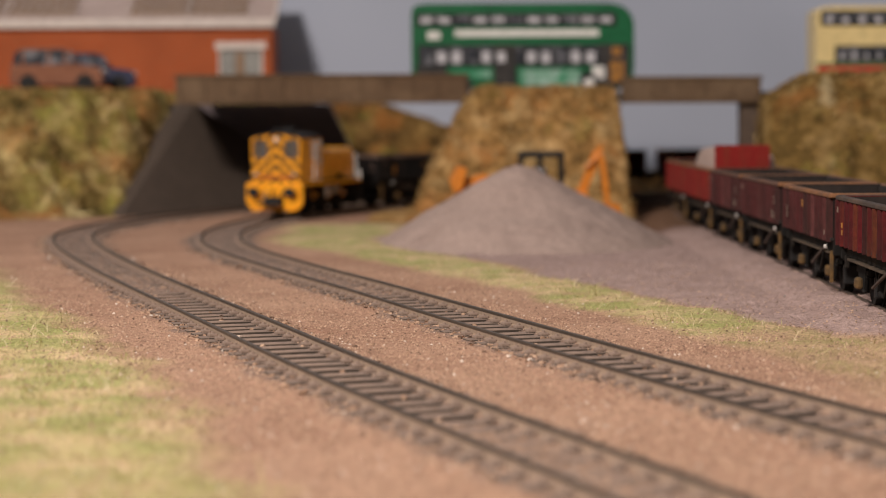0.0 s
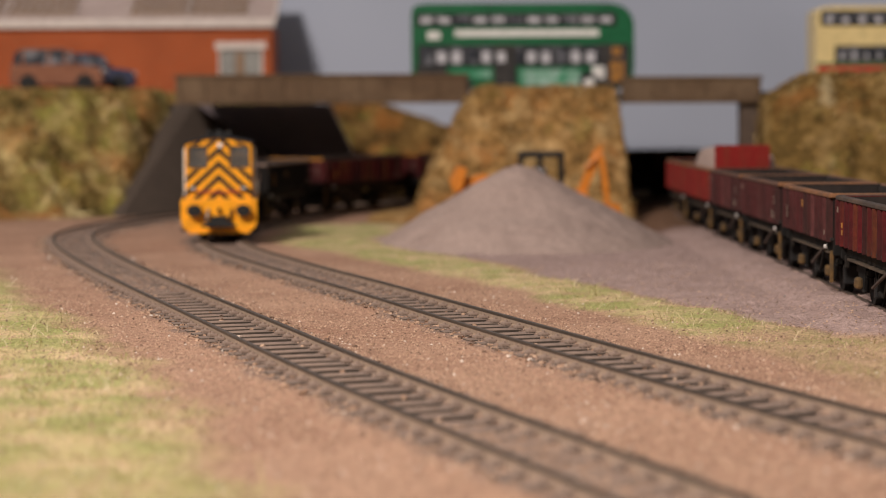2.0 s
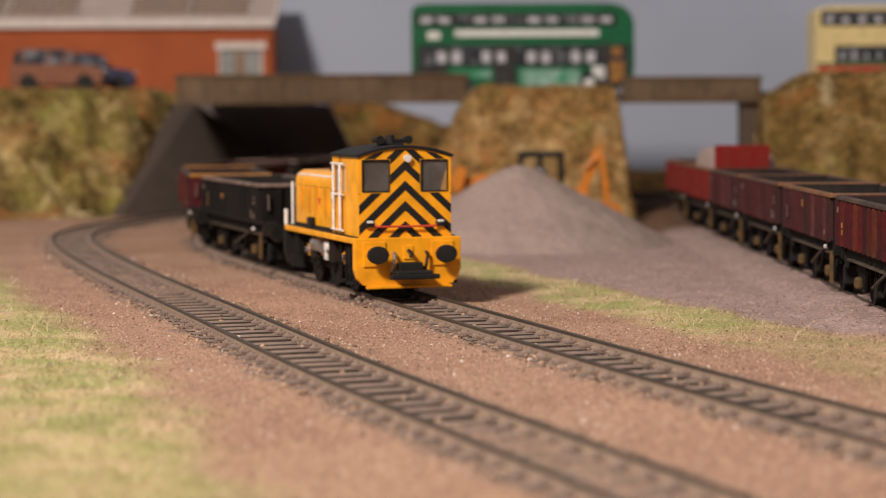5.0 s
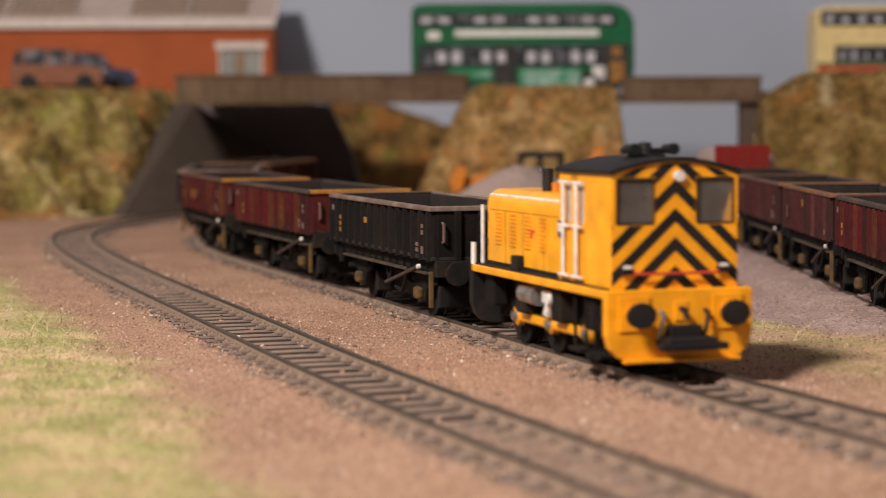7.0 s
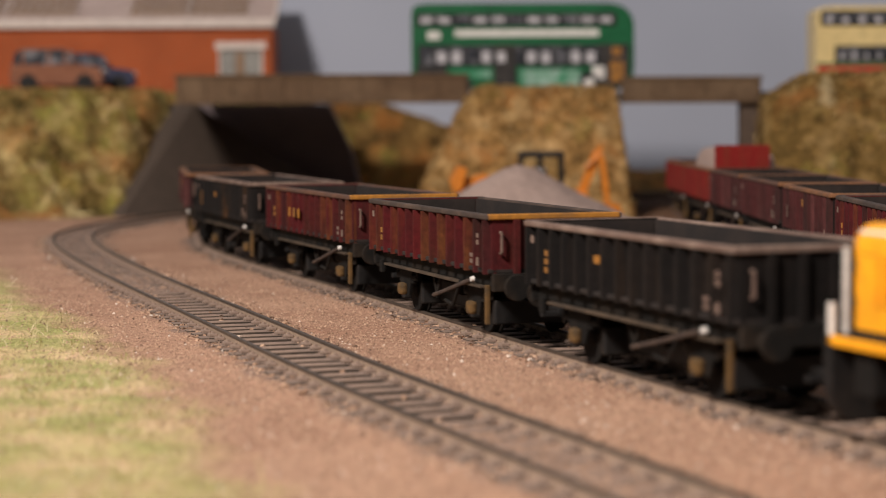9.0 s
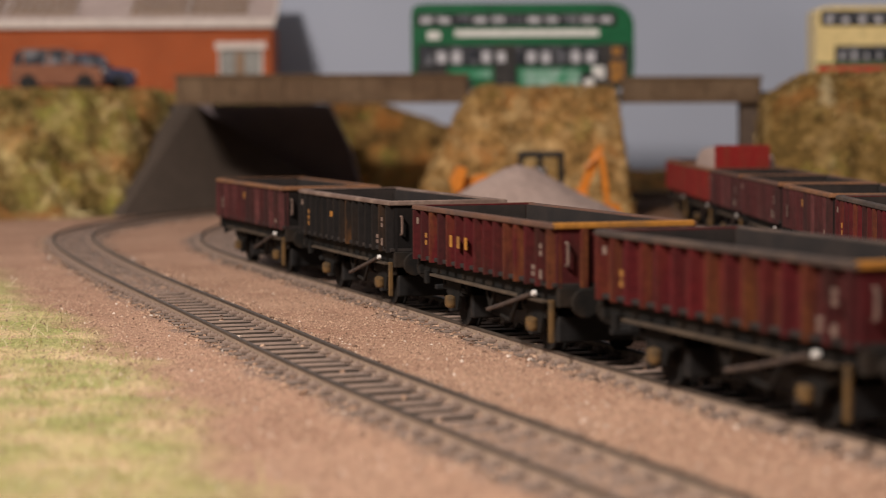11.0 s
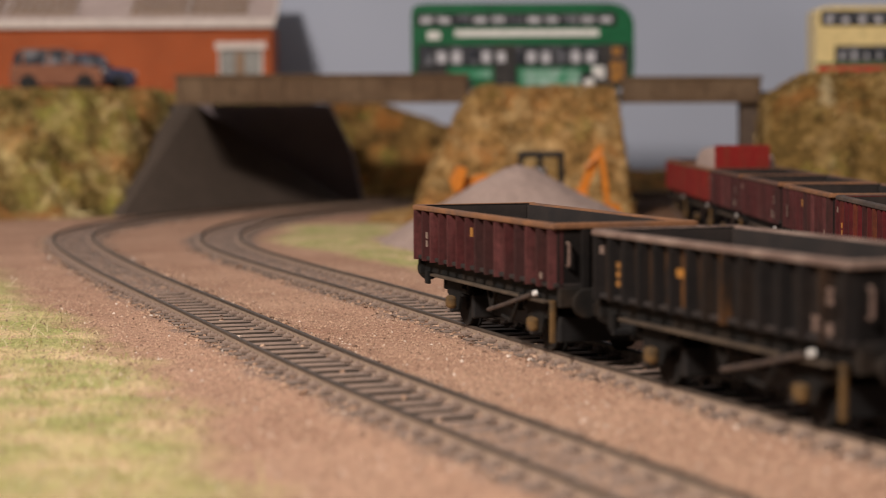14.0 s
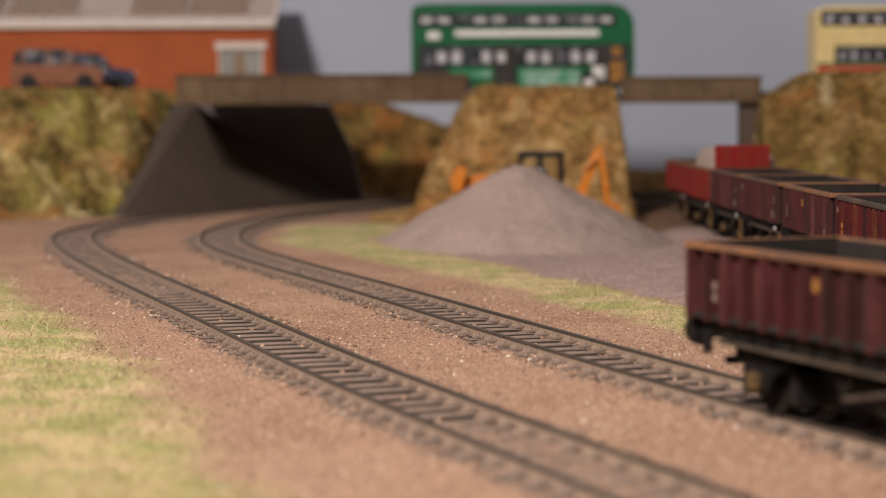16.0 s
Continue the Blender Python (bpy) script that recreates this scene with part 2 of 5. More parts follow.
STONEBITS = island_mat("ballast_grains", [(0.0, (0.13, 0.08, 0.058)), (0.4, (0.36, 0.225, 0.15)), (0.97, (0.50, 0.335, 0.235)), (1.0, (0.75, 0.66, 0.58))])
BLADES = island_mat("dry_grass_blades", [(0.0, (0.29, 0.28, 0.09)), (0.45, (0.44, 0.39, 0.17)), (0.8, (0.53, 0.43, 0.24)), (1.0, (0.68, 0.55, 0.38))])
TUFTS = island_mat("embankment_blades", [(0.0, (0.12, 0.075, 0.024)), (0.4, (0.32, 0.185, 0.06)), (0.75, (0.44, 0.28, 0.105)), (1.0, (0.58, 0.43, 0.22))])


# ---- mesh helpers (all in millimetres) ----
def finish(name, bm, material, smooth=False):
    me = bpy.data.meshes.new(name)
    for v in bm.verts:
        v.co *= MM
    bmesh.ops.recalc_face_normals(bm, faces=bm.faces[:])
    bm.to_mesh(me)
    bm.free()
    me.materials.append(material)
    if smooth:
        for f in me.polygons:
            f.use_smooth = True
    return me


def part(name, bm, material, parent, label="", smooth=False, m=None):
    ob = new(name, finish(name, bm, material, smooth))
    if parent:
        ob.parent = parent
    if m is not None:
        ob.matrix_basis = m
    return tagged(ob, label)


def share(name, me, parent, m=None):
    ob = new(name, me)
    ob.parent = parent
    if m is not None:
        ob.matrix_basis = m
    return ob


def thing(name, label, category, group="", kind=""):
    return tagged(new(name), label, category, group, kind)


def at_mm(x, y, z, rz=0, rx=0, ry=0):
    return pose(x * MM, y * MM, z * MM, rx, ry, rz)


def box(x0, x1, y0, y1, z0, z1, bevel=0.0, bm=None):
    b = bmesh.new()
    bmesh.ops.create_cube(b, size=1)
    for v in b.verts:
        v.co = Vector(((x0 + x1) / 2 + v.co.x * (x1 - x0), (y0 + y1) / 2 + v.co.y * (y1 - y0), (z0 + z1) / 2 + v.co.z * (z1 - z0)))
    if bevel:
        bmesh.ops.bevel(b, geom=b.edges[:], offset=bevel, segments=2, affect="EDGES", profile=0.5)
    if bm is None:
        return b
    merge(bm, b)
    return bm


def merge(bm, other):
    index = {}
    for v in other.verts:
        index[v] = bm.verts.new(v.co)
    for f in other.faces:
        bm.faces.new([index[v] for v in f.verts])
    other.free()
    return bm


def cyl(p0, p1, r0, r1=None, seg=12, bm=None):
    bm = bm or bmesh.new()
    r1 = r0 if r1 is None else r1
    a, b = Vector(p0), Vector(p1)
    d = (b - a).normalized()
    s = d.orthogonal().normalized()
    t = d.cross(s)
    rings = []
    for c, r in ((a, r0), (b, r1)):
        rings.append([bm.verts.new(c + (s * math.cos(k * math.tau / seg) + t * math.sin(k * math.tau / seg)) * r) for k in range(seg)])
    for k in range(seg):
        bm.faces.new((rings[0][k], rings[0][(k + 1) % seg], rings[1][(k + 1) % seg], rings[1][k]))
    bm.faces.new(rings[0][::-1])
    bm.faces.new(rings[1])
    return bm


def tube(points, r, seg=8):
    bm = bmesh.new()
    for a, b in zip(points[:-1], points[1:]):
        cyl(a, b, r, seg=seg, bm=bm)
    return bm


def extrude(profile, axis, a, b, bm=None, bevel=0.0):
    """A closed profile of (u, v) swept along an axis from a to b. x: (y, z); y: (x, z); z: (x, y)."""
    bm2 = bmesh.new()
    def at(u, v, w):
        return {"x": (w, u, v), "y": (u, w, v), "z": (u, v, w)}[axis]
    r0 = [bm2.verts.new(at(u, v, a)) for u, v in profile]
    r1 = [bm2.verts.new(at(u, v, b)) for u, v in profile]
    n = len(profile)
    for k in range(n):
        bm2.faces.new((r0[k], r0[(k + 1) % n], r1[(k + 1) % n], r1[k]))
    bm2.faces.new(r0[::-1])
    bm2.faces.new(r1)
    if bevel:
        bmesh.ops.bevel(bm2, geom=bm2.edges[:], offset=bevel, segments=2, affect="EDGES", profile=0.5)
    if bm is None:
        return bm2
    return merge(bm, bm2)


def rounded(w0, w1, z0, z1, r, n=5):
    """Rounded rectangle as a profile."""
    pts = []
    for cx, cz, a0 in ((w1 - r, z0 + r, -90), (w1 - r, z1 - r, 0), (w0 + r, z1 - r, 90), (w0 + r, z0 + r, 180)):
        for k in range(n + 1):
            a = radians(a0 + 90 * k / n)
            pts.append((cx + r * math.cos(a), cz + r * math.sin(a)))
    return pts


def grid_mesh(name, xs, ys, height, material, attrs=None):
    """A sheet of ground from a height rule."""
    nx, ny = len(xs), len(ys)
    verts = [(x * MM, y * MM, height(x, y) * MM) for y in ys for x in xs]
    faces = [(j * nx + i, j * nx + i + 1, (j + 1) * nx + i + 1, (j + 1) * nx + i) for j in range(ny - 1) for i in range(nx - 1)]
    me = bpy.data.meshes.new(name)
    me.from_pydata(verts, [], faces)
    for k, fn in (attrs or {}).items():
        a = me.attributes.new(k, "FLOAT", "POINT")
        a.data.foreach_set("value", [fn(x, y) for y in ys for x in xs])
    me.materials.append(material)
    for f in me.polygons:
        f.use_smooth = True
    return new(name, me)


def fbm(x, y, size, seed=0.0):
    return noise.fractal(Vector((x / size, y / size, seed)), 1.0, 2.0, 4)


def lerp_table(table, v):
    """Straight interpolation in a short table of (key, value)."""
    if v <= table[0][0]:
        return table[0][1]
    for (a, fa), (b, fb) in zip(table[:-1], table[1:]):
        if v <= b:
            return fa + (fb - fa) * (v - a) / (b - a)
    return table[-1][1]


def smooth(a, b, v):
    t = min(1.0, max(0.0, (v - a) / (b - a)))
    return t * t * (3 - 2 * t)


# ---- track lines, from the far end under the bridge to past the camera ----
class Line:
    def __init__(self, pts):
        out = []
        for i in range(len(pts) - 1):
            p0, p1, p2, p3 = (Vector(pts[min(max(k, 0), len(pts) - 1)]) for k in (i - 1, i, i + 1, i + 2))
            for k in range(24):
                t = k / 24
                out.append(0.5 * (2 * p1 + (p2 - p0) * t + (2 * p0 - 5 * p1 + 4 * p2 - p3) * t * t + (3 * p1 - p0 - 3 * p2 + p3) * t ** 3))
        out.append(Vector(pts[-1]))
        for _ in range(60):
            out = [out[0]] + [(a + 2 * b + c) / 4 for a, b, c in zip(out[:-2], out[1:-1], out[2:])] + [out[-1]]
        self.p = out
        self.s = [0.0]
        for a, b in zip(out[:-1], out[1:]):
            self.s.append(self.s[-1] + (b - a).length)
        self.length = self.s[-1]

    def at(self, s):
        if s <= 0:
            return self.p[0] + (self.p[1] - self.p[0]).normalized() * s
        if s >= self.length:
            return self.p[-1] + (self.p[-1] - self.p[-2]).normalized() * (s - self.length)
        k = int(np.searchsorted(self.s, s)) - 1
        k = max(0, min(k, len(self.p) - 2))
        f = (s - self.s[k]) / (self.s[k + 1] - self.s[k])
        return self.p[k].lerp(self.p[k + 1], f)

    def heading(self, s):
        d = self.at(s + 1) - self.at(s - 1)
        return math.atan2(d.y, d.x)


LINE_A = Line([(330, 1420), (200, 1400), (90, 1365), (5, 1315), (-62, 1253), (-115, 1180), (-148, 1092), (-165, 1010), (-169, 940), (-161, 882),
               (-136, 784), (-98, 661), (-58, 540), (-28, 447), (-1, 370), (26, 298), (60, 205), (105, 80)])
LINE_B = Line([(900, 1420), (420, 1385), (250, 1358), (110, 1312), (25, 1262), (-32, 1205), (-70, 1130), (-92, 1055), (-101, 980), (-101, 920), (-93, 859),
               (-82, 810), (-56, 726), (-23, 630), (11, 525), (44, 425), (70, 352), (98, 275), (138, 165), (190, 20), (420, -620)])
LINE_C = Line([(330, 1420), (230, 1370), (170, 1290), (142, 1180), (132, 1050), (130, 900), (129.5, 760), (129, 620), (127, 480), (122, 300)])
GAUGE = 17.2


# ---- ground ----
YARD_EDGE = [(300, 200), (400, 140), (473, 112), (520, 92), (571, 76), (593, 68), (645, 53), (700, 34), (751, 22), (800, 2), (842, -14), (905, -34), (960, -20)]
LEFT_GRASS = [(100, 12), (200, -8), (306, -33), (408, -56), (514, -88), (610, -124), (690, -150), (776, -172), (850, -205), (1000, -260)]
GROUND_Z = -2.7


def yard(x, y):
    e = lerp_table(YARD_EDGE, y) + 7 * fbm(x, y, 30)
    return smooth(-5, 6, x - e) * (1 - smooth(955, 1010, y + 12 * fbm(x, y, 40)))


def bed_grit(x, y):
    """Grey-brown ballast between the rails and on the shoulders."""
    return 0.85 * smooth(17.5, 13.0, track_distance(x, y) + 4 * fbm(x, y, 12, 6.0))


def filled(y):
    """How far grit fills the gaps between the sleepers."""
    return max(smooth(400, 345, y), smooth(545, 640, y))


def gap_dark(x, y):
    """Shade and dirt of the open gaps between the sleepers, put into the ground colour."""
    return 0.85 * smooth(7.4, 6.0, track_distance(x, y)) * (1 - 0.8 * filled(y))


def earth(x, y):
    """Bare brown soil round the foot of the bridge mound."""
    n = 14 * fbm(x, y, 35, 5.0)
    return 0.9 * smooth(925, 985, y + n) * smooth(38, 66, x + n)


def strip(x, y):
    """Grass: the field on the near side, and the strip along the gravel yard."""
    n = fbm(x, y, 26, 3.0)
    e = lerp_table(LEFT_GRASS, y) + 9 * n
    g = smooth(8, -10, x - e)
    w = lerp_table([(380, 34), (430, 26), (520, 18), (580, 20), (650, 17), (726, 22), (842, 22), (900, 26), (1000, 34)], y)
    c = lerp_table(YARD_EDGE, y) - w * 0.85
    return max(g, smooth(1.15, 0.55, abs(x - c + 4 * n) / w) * smooth(-0.75, 0.05, n + 0.45) * (0.4 + 0.6 * smooth(470, 570, y + 40 * n)) * (1 - smooth(1020, 1060, y)))


CELLS = {}
for _line in (LINE_A, LINE_B):
    for _k in range(int(_line.length / 3)):
        _p = _line.at(_k * 3.0)
        CELLS.setdefault((int(_p.x // 20), int(_p.y // 20)), []).append((_p.x, _p.y))


def track_distance(x, y):
    i, j = int(x // 20), int(y // 20)
    best = 900.0
    for a in (-1, 0, 1):
        for b in (-1, 0, 1):
            for u, v in CELLS.get((i + a, j + b), ()):
                best = min(best, (u - x) ** 2 + (v - y) ** 2)
    return math.sqrt(best)


def ground_height(x, y):
    td = track_distance(x, y)
    bed = smooth(10.6, 9.2, td)
    fill = 2.0 * filled(y)
    deep = -4.3 + max(2.0 * smooth(4.2, 7.2, td), fill) + 0.45 * fbm(x, y, 5, 2.5)
    return (1 - bed) * (max(open_height(x, y), GROUND_Z - 0.3) + 0.5 * smooth(24, 15, td)) + bed * deep


SIDING_X = [(300, 122), (480, 127), (620, 129), (900, 130), (1050, 132), (1180, 142), (1290, 170)]


def open_height(x, y):
    z = GROUND_Z + 0.55 * fbm(x, y, 14) + 0.5 * fbm(x, y, 60, 2.0) - 0.35
    z += 0.9 * max(0.0, fbm(x, y, 4.0, 7.0)) * yard(x, y)
    z += 0.7 * strip(x, y)
    z += 2.2 * smooth(30, 17, abs(x - lerp_table(SIDING_X, y)))
    return z


def axis_steps(stops):
    out = []
    for a, b, n in stops:
        out += [a + (b - a) * k / n for k in range(n)]
    return out + [stops[-1][1]]


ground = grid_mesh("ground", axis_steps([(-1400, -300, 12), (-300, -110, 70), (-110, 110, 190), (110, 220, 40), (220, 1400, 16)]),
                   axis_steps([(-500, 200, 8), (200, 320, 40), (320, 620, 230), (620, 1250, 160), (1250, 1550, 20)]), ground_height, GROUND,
                   {"yard": yard, "grass": strip, "earth": earth, "bed": bed_grit, "gap_dark": gap_dark})
tagged(ground, "brown grit ground with mauve gravel yard and matted grass", "ground", kind="structure")

# the sky board behind the layout
backdrop = part("backdrop", extrude([(-1400, 1530), (1400, 1530), (1400, 1550), (-1400, 1550)], "z", -60, 700), BACKDROP, None,
                "plain grey-blue painted sky board behind the layout")
tagged(backdrop, category="backdrop", kind="structure")


# ---- track ----
def rail_mesh(line, side, s0, s1, profile, material, name, parent):
    bm = bmesh.new()
    rings = []
    n = int((s1 - s0) / 5)
    for k in range(n + 1):
        s = s0 + (s1 - s0) * k / n
        p, a = line.at(s), line.heading(s)
        nx, ny = -math.sin(a), math.cos(a)
        rings.append([bm.verts.new((p.x + nx * (side * GAUGE / 2 + u), p.y + ny * (side * GAUGE / 2 + u), z)) for u, z in profile])
    m = len(profile)
    for a, b in zip(rings[:-1], rings[1:]):
        for i in range(m):
            bm.faces.new((a[i], a[(i + 1) % m], b[(i + 1) % m], b[i]))
    bm.faces.new(rings[0][::-1])
    bm.faces.new(rings[-1])
    return part(name, bm, material, parent)


RAILPROFILE = [(-0.9, -2.3), (0.9, -2.3), (0.9, -2.0), (0.28, -1.75), (0.28, -0.62), (-0.28, -0.62), (-0.28, -1.75), (-0.9, -2.0)]
HEADPROFILE = [(-0.46, -0.62), (0.46, -0.62), (0.46, -0.1), (0.34, 0.0), (-0.34, 0.0), (-0.46, -0.1)]


def sleeper_mesh():
    bm = box(-2.35, 2.35, -13.8, 13.8, -6.2, -2.1, 0.25)
    for sgn in (-1, 1):
        for off in (-1.75, 1.75):
            yc = sgn * GAUGE / 2 + off
            box(-1.25, 1.25, yc - 1.15, yc + 1.15, -2.25, -1.25, 0.3, bm)
            cyl((0, yc, -1.3), (0, yc, -0.8), 0.65, 0.45, 6, bm)
    # sides get the painted shade, tops and chairs the plain timber colour
    me = finish("sleeper", bm, SLEEPERSHADE)
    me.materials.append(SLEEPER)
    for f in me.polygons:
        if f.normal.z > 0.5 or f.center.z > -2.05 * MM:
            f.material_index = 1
    return me


SLEEPER_MESH = sleeper_mesh()


def track(line, label, s0, s1):
    t = thing("railway_track", label, "track", "railway tracks")
    for side in (-1, 1):
        web = rail_mesh(line, side, s0, s1, RAILPROFILE, RAILWEB, "rail", t)
        rail_mesh(line, side, s0, s1, HEADPROFILE, RAILTOP, "rail_head", web)
    s = s0 + 3
    rnd = random.Random(5)
    while s < s1:
        p = line.at(s)
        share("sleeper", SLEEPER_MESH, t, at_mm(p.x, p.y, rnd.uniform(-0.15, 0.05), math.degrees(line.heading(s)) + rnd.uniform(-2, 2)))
        s += 9.1
    return t


track(LINE_A, "curved single track of brown rails on dusty sleepers", 120, LINE_A.length)
track(LINE_B, "curved single track of brown rails used by the train", 300, 2280)
track(LINE_C, "straight siding track under the parked wagons", 120, LINE_C.length)


# ---- bridge ----
DECK_Z = 66.0
bridge = thing("road_bridge", "long brown road bridge over the tracks", "bridge")
part("deck", box(-152, 420, 1168, 1312, 60.5, DECK_Z - 0.5, 0.5), DECK, bridge, "dark road deck")


def girder(x0, x1, y, z0, z1, sub):
    g = part("parapet", box(x0, x1, y, y + 7, z0, z1, 0.5), GIRDER, bridge, "brown weathered parapet beam")
    part("coping", box(x0 - 1, x1 + 1, y - 1.2, y + 8.2, z1, z1 + 1.6, 0.4), GIRDER, g)
    part("flange", box(x0, x1, y - 1.5, y + 8, z0 - 1.6, z0, 0.3), GIRDER, g)
    n = int((x1 - x0) / sub)
    for k in range(n + 1):
        xx = x0 + 2 + (x1 - x0 - 4) * k / n
        part("stiffener", box(xx - 0.5, xx + 0.5, y - 0.9, y, z0, z1, 0), GIRDER, g)


girder(-152, 14, 1160, 61.3, 74.6, 14)
girder(102, 181, 1160, 60.6, 72.6, 14)
part("support_column", box(170, 183, 1164, 1176, -4, 60.4, 0.6), CONCRETE, bridge, "dark support column")


def abutment():
    a = thing("bridge_abutment", "dark brick bridge abutment with a sloping paved apron", "abutment")
    part("abutment_wall", extrude([(-230, -4), (-52, -4), (-60, 30), (-74, 60.2), (-230, 60.2)], "y", 1320, 1345), SOOTBRICK, a, "soot-dark brick wall")
    # paved slope that runs down beside the track
    w = bmesh.new()
    base = [(-179, 1122, -4), (-58, 1303, -4), (-152, 1247, 60.2), (-160, 1243, 60.2)]
    vs = [w.verts.new(v) for v in base] + [w.verts.new((x - 8, y + 10, z)) for x, y, z in base]
    for f in ((0, 1, 2, 3), (7, 6, 5, 4), (0, 4, 5, 1), (1, 5, 6, 2), (2, 6, 7, 3), (3, 7, 4, 0)):
        w.faces.new([vs[k] for k in f])
    part("slope_paving", w, PAVING, a, "grey-brown sloping paving")


abutment()


# ---- embankments ----
def left_bank(x, y):
    toe = 1085 + (x + 240) * 0.55 if x > -240 else 1085
    t = smooth(0, 1, (y - toe - 8 * fbm(x, y, 50)) / 120)
    z = -4 + 74 * t
    lim = lerp_table([(1100, -186), (1120, -180), (1180, -171), (1238, -161), (1244, -203), (1345, -207)], y)
    side = smooth(lim + 4, lim - 12, x + 6 * fbm(x, y, 20, 3.0)) if y < 1345 else smooth(-80, -100, x)
    z = -4 + (z + 4) * side
    return min(z + (16 * fbm(x, y, 30, 1.0) + 8 * fbm(x, y, 11, 2.0)) * smooth(0, 0.15, t) * side * (1 - 0.75 * smooth(0.9, 1.0, t)), 68.6)


def mid_bank(x, y):
    e = max((abs(x - 58 + (2 if y < 1150 else 0)) - 35) / 45 if x < 58 else (abs(x - 58) - 37) / 8, (1128 - y) / 60, (y - 1178) / 30)
    t = 1 - smooth(0, 1, e)
    z = -4 + 71 * t
    low = 6 * smooth(1, 0, ((x + 12) / 40) ** 2 + ((y - 1095) / 60) ** 2)
    return max(z, low - 4) + (8 * fbm(x, y, 20, 4.0) + 3.0 * fbm(x, y, 6, 5.0)) * smooth(0.02, 0.2, t) * (1 - 0.6 * smooth(0.9, 1, t))


def right_bank(x, y):
    dx = x - 0.1515 * y - 3 * fbm(y, x, 40, 2.0)
    t = smooth(-3, 7, dx) * smooth(948, 996, y + 0.2 * (x - 160))
    z = -4 + (63 + 13 * smooth(4, 30, dx)) * t
    if y > 1263:
        return min(z, 64.5)
    return z + (7 * fbm(x, y, 24, 6.0) + 2 * fbm(x, y, 7, 7.0)) * smooth(0.0, 0.2, t) * (1 - 0.5 * smooth(0.9, 1, t))


def back_bank(x, y):
    t = smooth(0, 1, (y - 1375 - 10 * fbm(x, y, 40, 8.0)) / 60)
    h = lerp_table([(-92, 12), (-82, 64), (-45, 64), (-25, 57), (0, 48), (30, 38), (70, 26), (105, 15), (340, 13)], x)
    return -4 + h * t + 4 * fbm(x, y, 20, 9.0) * t


def bank(name, label, xs, ys, fn, turf_mat):
    b = grid_mesh(name, xs, ys, fn, turf_mat)
    return tagged(b, label, "embankment")


bank("embankment", "tall grassy embankment with olive and tan turf", axis_steps([(-520, -290, 30), (-290, -140, 60), (-140, -64, 14)]), axis_steps([(1040, 1250, 84), (1250, 1498, 16)]), left_bank, TURF_PALE)
bank("bridge_mound", "steep tan turf mound that carries the bridge", axis_steps([(-40, 128, 75)]), axis_steps([(1040, 1245, 82)]), mid_bank, TURF_TAN)
bank("embankment", "ochre grassy embankment beside the siding", axis_steps([(140, 300, 80), (300, 620, 24)]), axis_steps([(930, 1258, 100), (1258, 1266, 4), (1266, 1320, 12)]), right_bank, TURF_OLIVE)
bank("embankment", "low brown scrub bank behind the bridge", axis_steps([(-96, 110, 76), (110, 340, 40)]), axis_steps([(1360, 1496, 40)]), back_bank, TURF_BROWN)


def gravel_mound():
    def h(x, y):
        r = math.hypot((x - 32) / (1.0 if x < 32 else 1.12), (y - 890) / 1.35)
        z = 33.5 - 0.60 * r if r > 8 else 33.5 - 0.60 * (r * r / 16 + 4.0)
        return max(z + 1.2 * fbm(x, y, 22, 3.0) + 0.5 * fbm(x, y, 5, 4.0), -4.5)
    g = grid_mesh("gravel_mound", axis_steps([(-40, 110, 110)]), axis_steps([(790, 985, 120)]), h, GRAVEL)
    tagged(g, "cone-shaped heap of mauve-grey gravel", "gravel heap")


gravel_mound()


# ---- locomotive: x forwards, y to its left, z up from the rail ----
def clip_poly(poly, x0, x1, z0, z1):
    for axis, lim, sgn in ((0, x0, 1), (0, x1, -1), (1, z0, 1), (1, z1, -1)):
        out = []
        for a, b in zip(poly, poly[1:] + poly[:1]):
            ia, ib = sgn * (a[axis] - lim) >= 0, sgn * (b[axis] - lim) >= 0
            if ia:
                out.append(a)
            if ia != ib:
                t = (lim - a[axis]) / (b[axis] - a[axis])
                out.append((a[0] + (b[0] - a[0]) * t, a[1] + (b[1] - a[1]) * t))
        poly = out
        if len(poly) < 3:
            return []
    return poly


def wheelset_mesh(name, r, w=2.0, face=7.3, seg=20, spokes=True):
    """Two wheels and an axle, axle along y, centre at the origin."""
    bm = cyl((0, -face, 0), (0, face, 0), 0.9, seg=8)
    for sgn in (-1, 1):
        cyl((0, sgn * face, 0), (0, sgn * (face + w), 0), r, r, seg, bm)
        cyl((0, sgn * (face - 0.6), 0), (0, sgn * face, 0), r + 0.8, r + 0.8, seg, bm)
        cyl((0, sgn * (face + w), 0), (0, sgn * (face + w + 0.5), 0), r * 0.42, r * 0.36, 12, bm)
        if spokes:
            for k in range(4):
                a = k * math.tau / 4
                cyl((math.cos(a) * r * 0.62, sgn * (face + w), math.sin(a) * r * 0.62), (math.cos(a) * r * 0.62, sgn * (face + w + 0.3), math.sin(a) * r * 0.62), r * 0.17, seg=8, bm=bm)
    return finish(name, bm, MATT)


RODS = []        # (coupling rod, how far its crank is turned)
MOVERS = []      # (thing, offset of its centre behind the train's head, half of its wheelbase, [(wheelset, radius)])
LOCO_L, LOCO_W = 85.0, 32.5
REAR = -39.5
CAB_X0, CAB_X1, CAB_HW = 12.5, 41.0, 14.1
EAVE, FLOOR = 40.6, 17.3


def roof_z(y, hw=CAB_HW):
    return EAVE + 2.6 * (1 - (y / hw) ** 2)


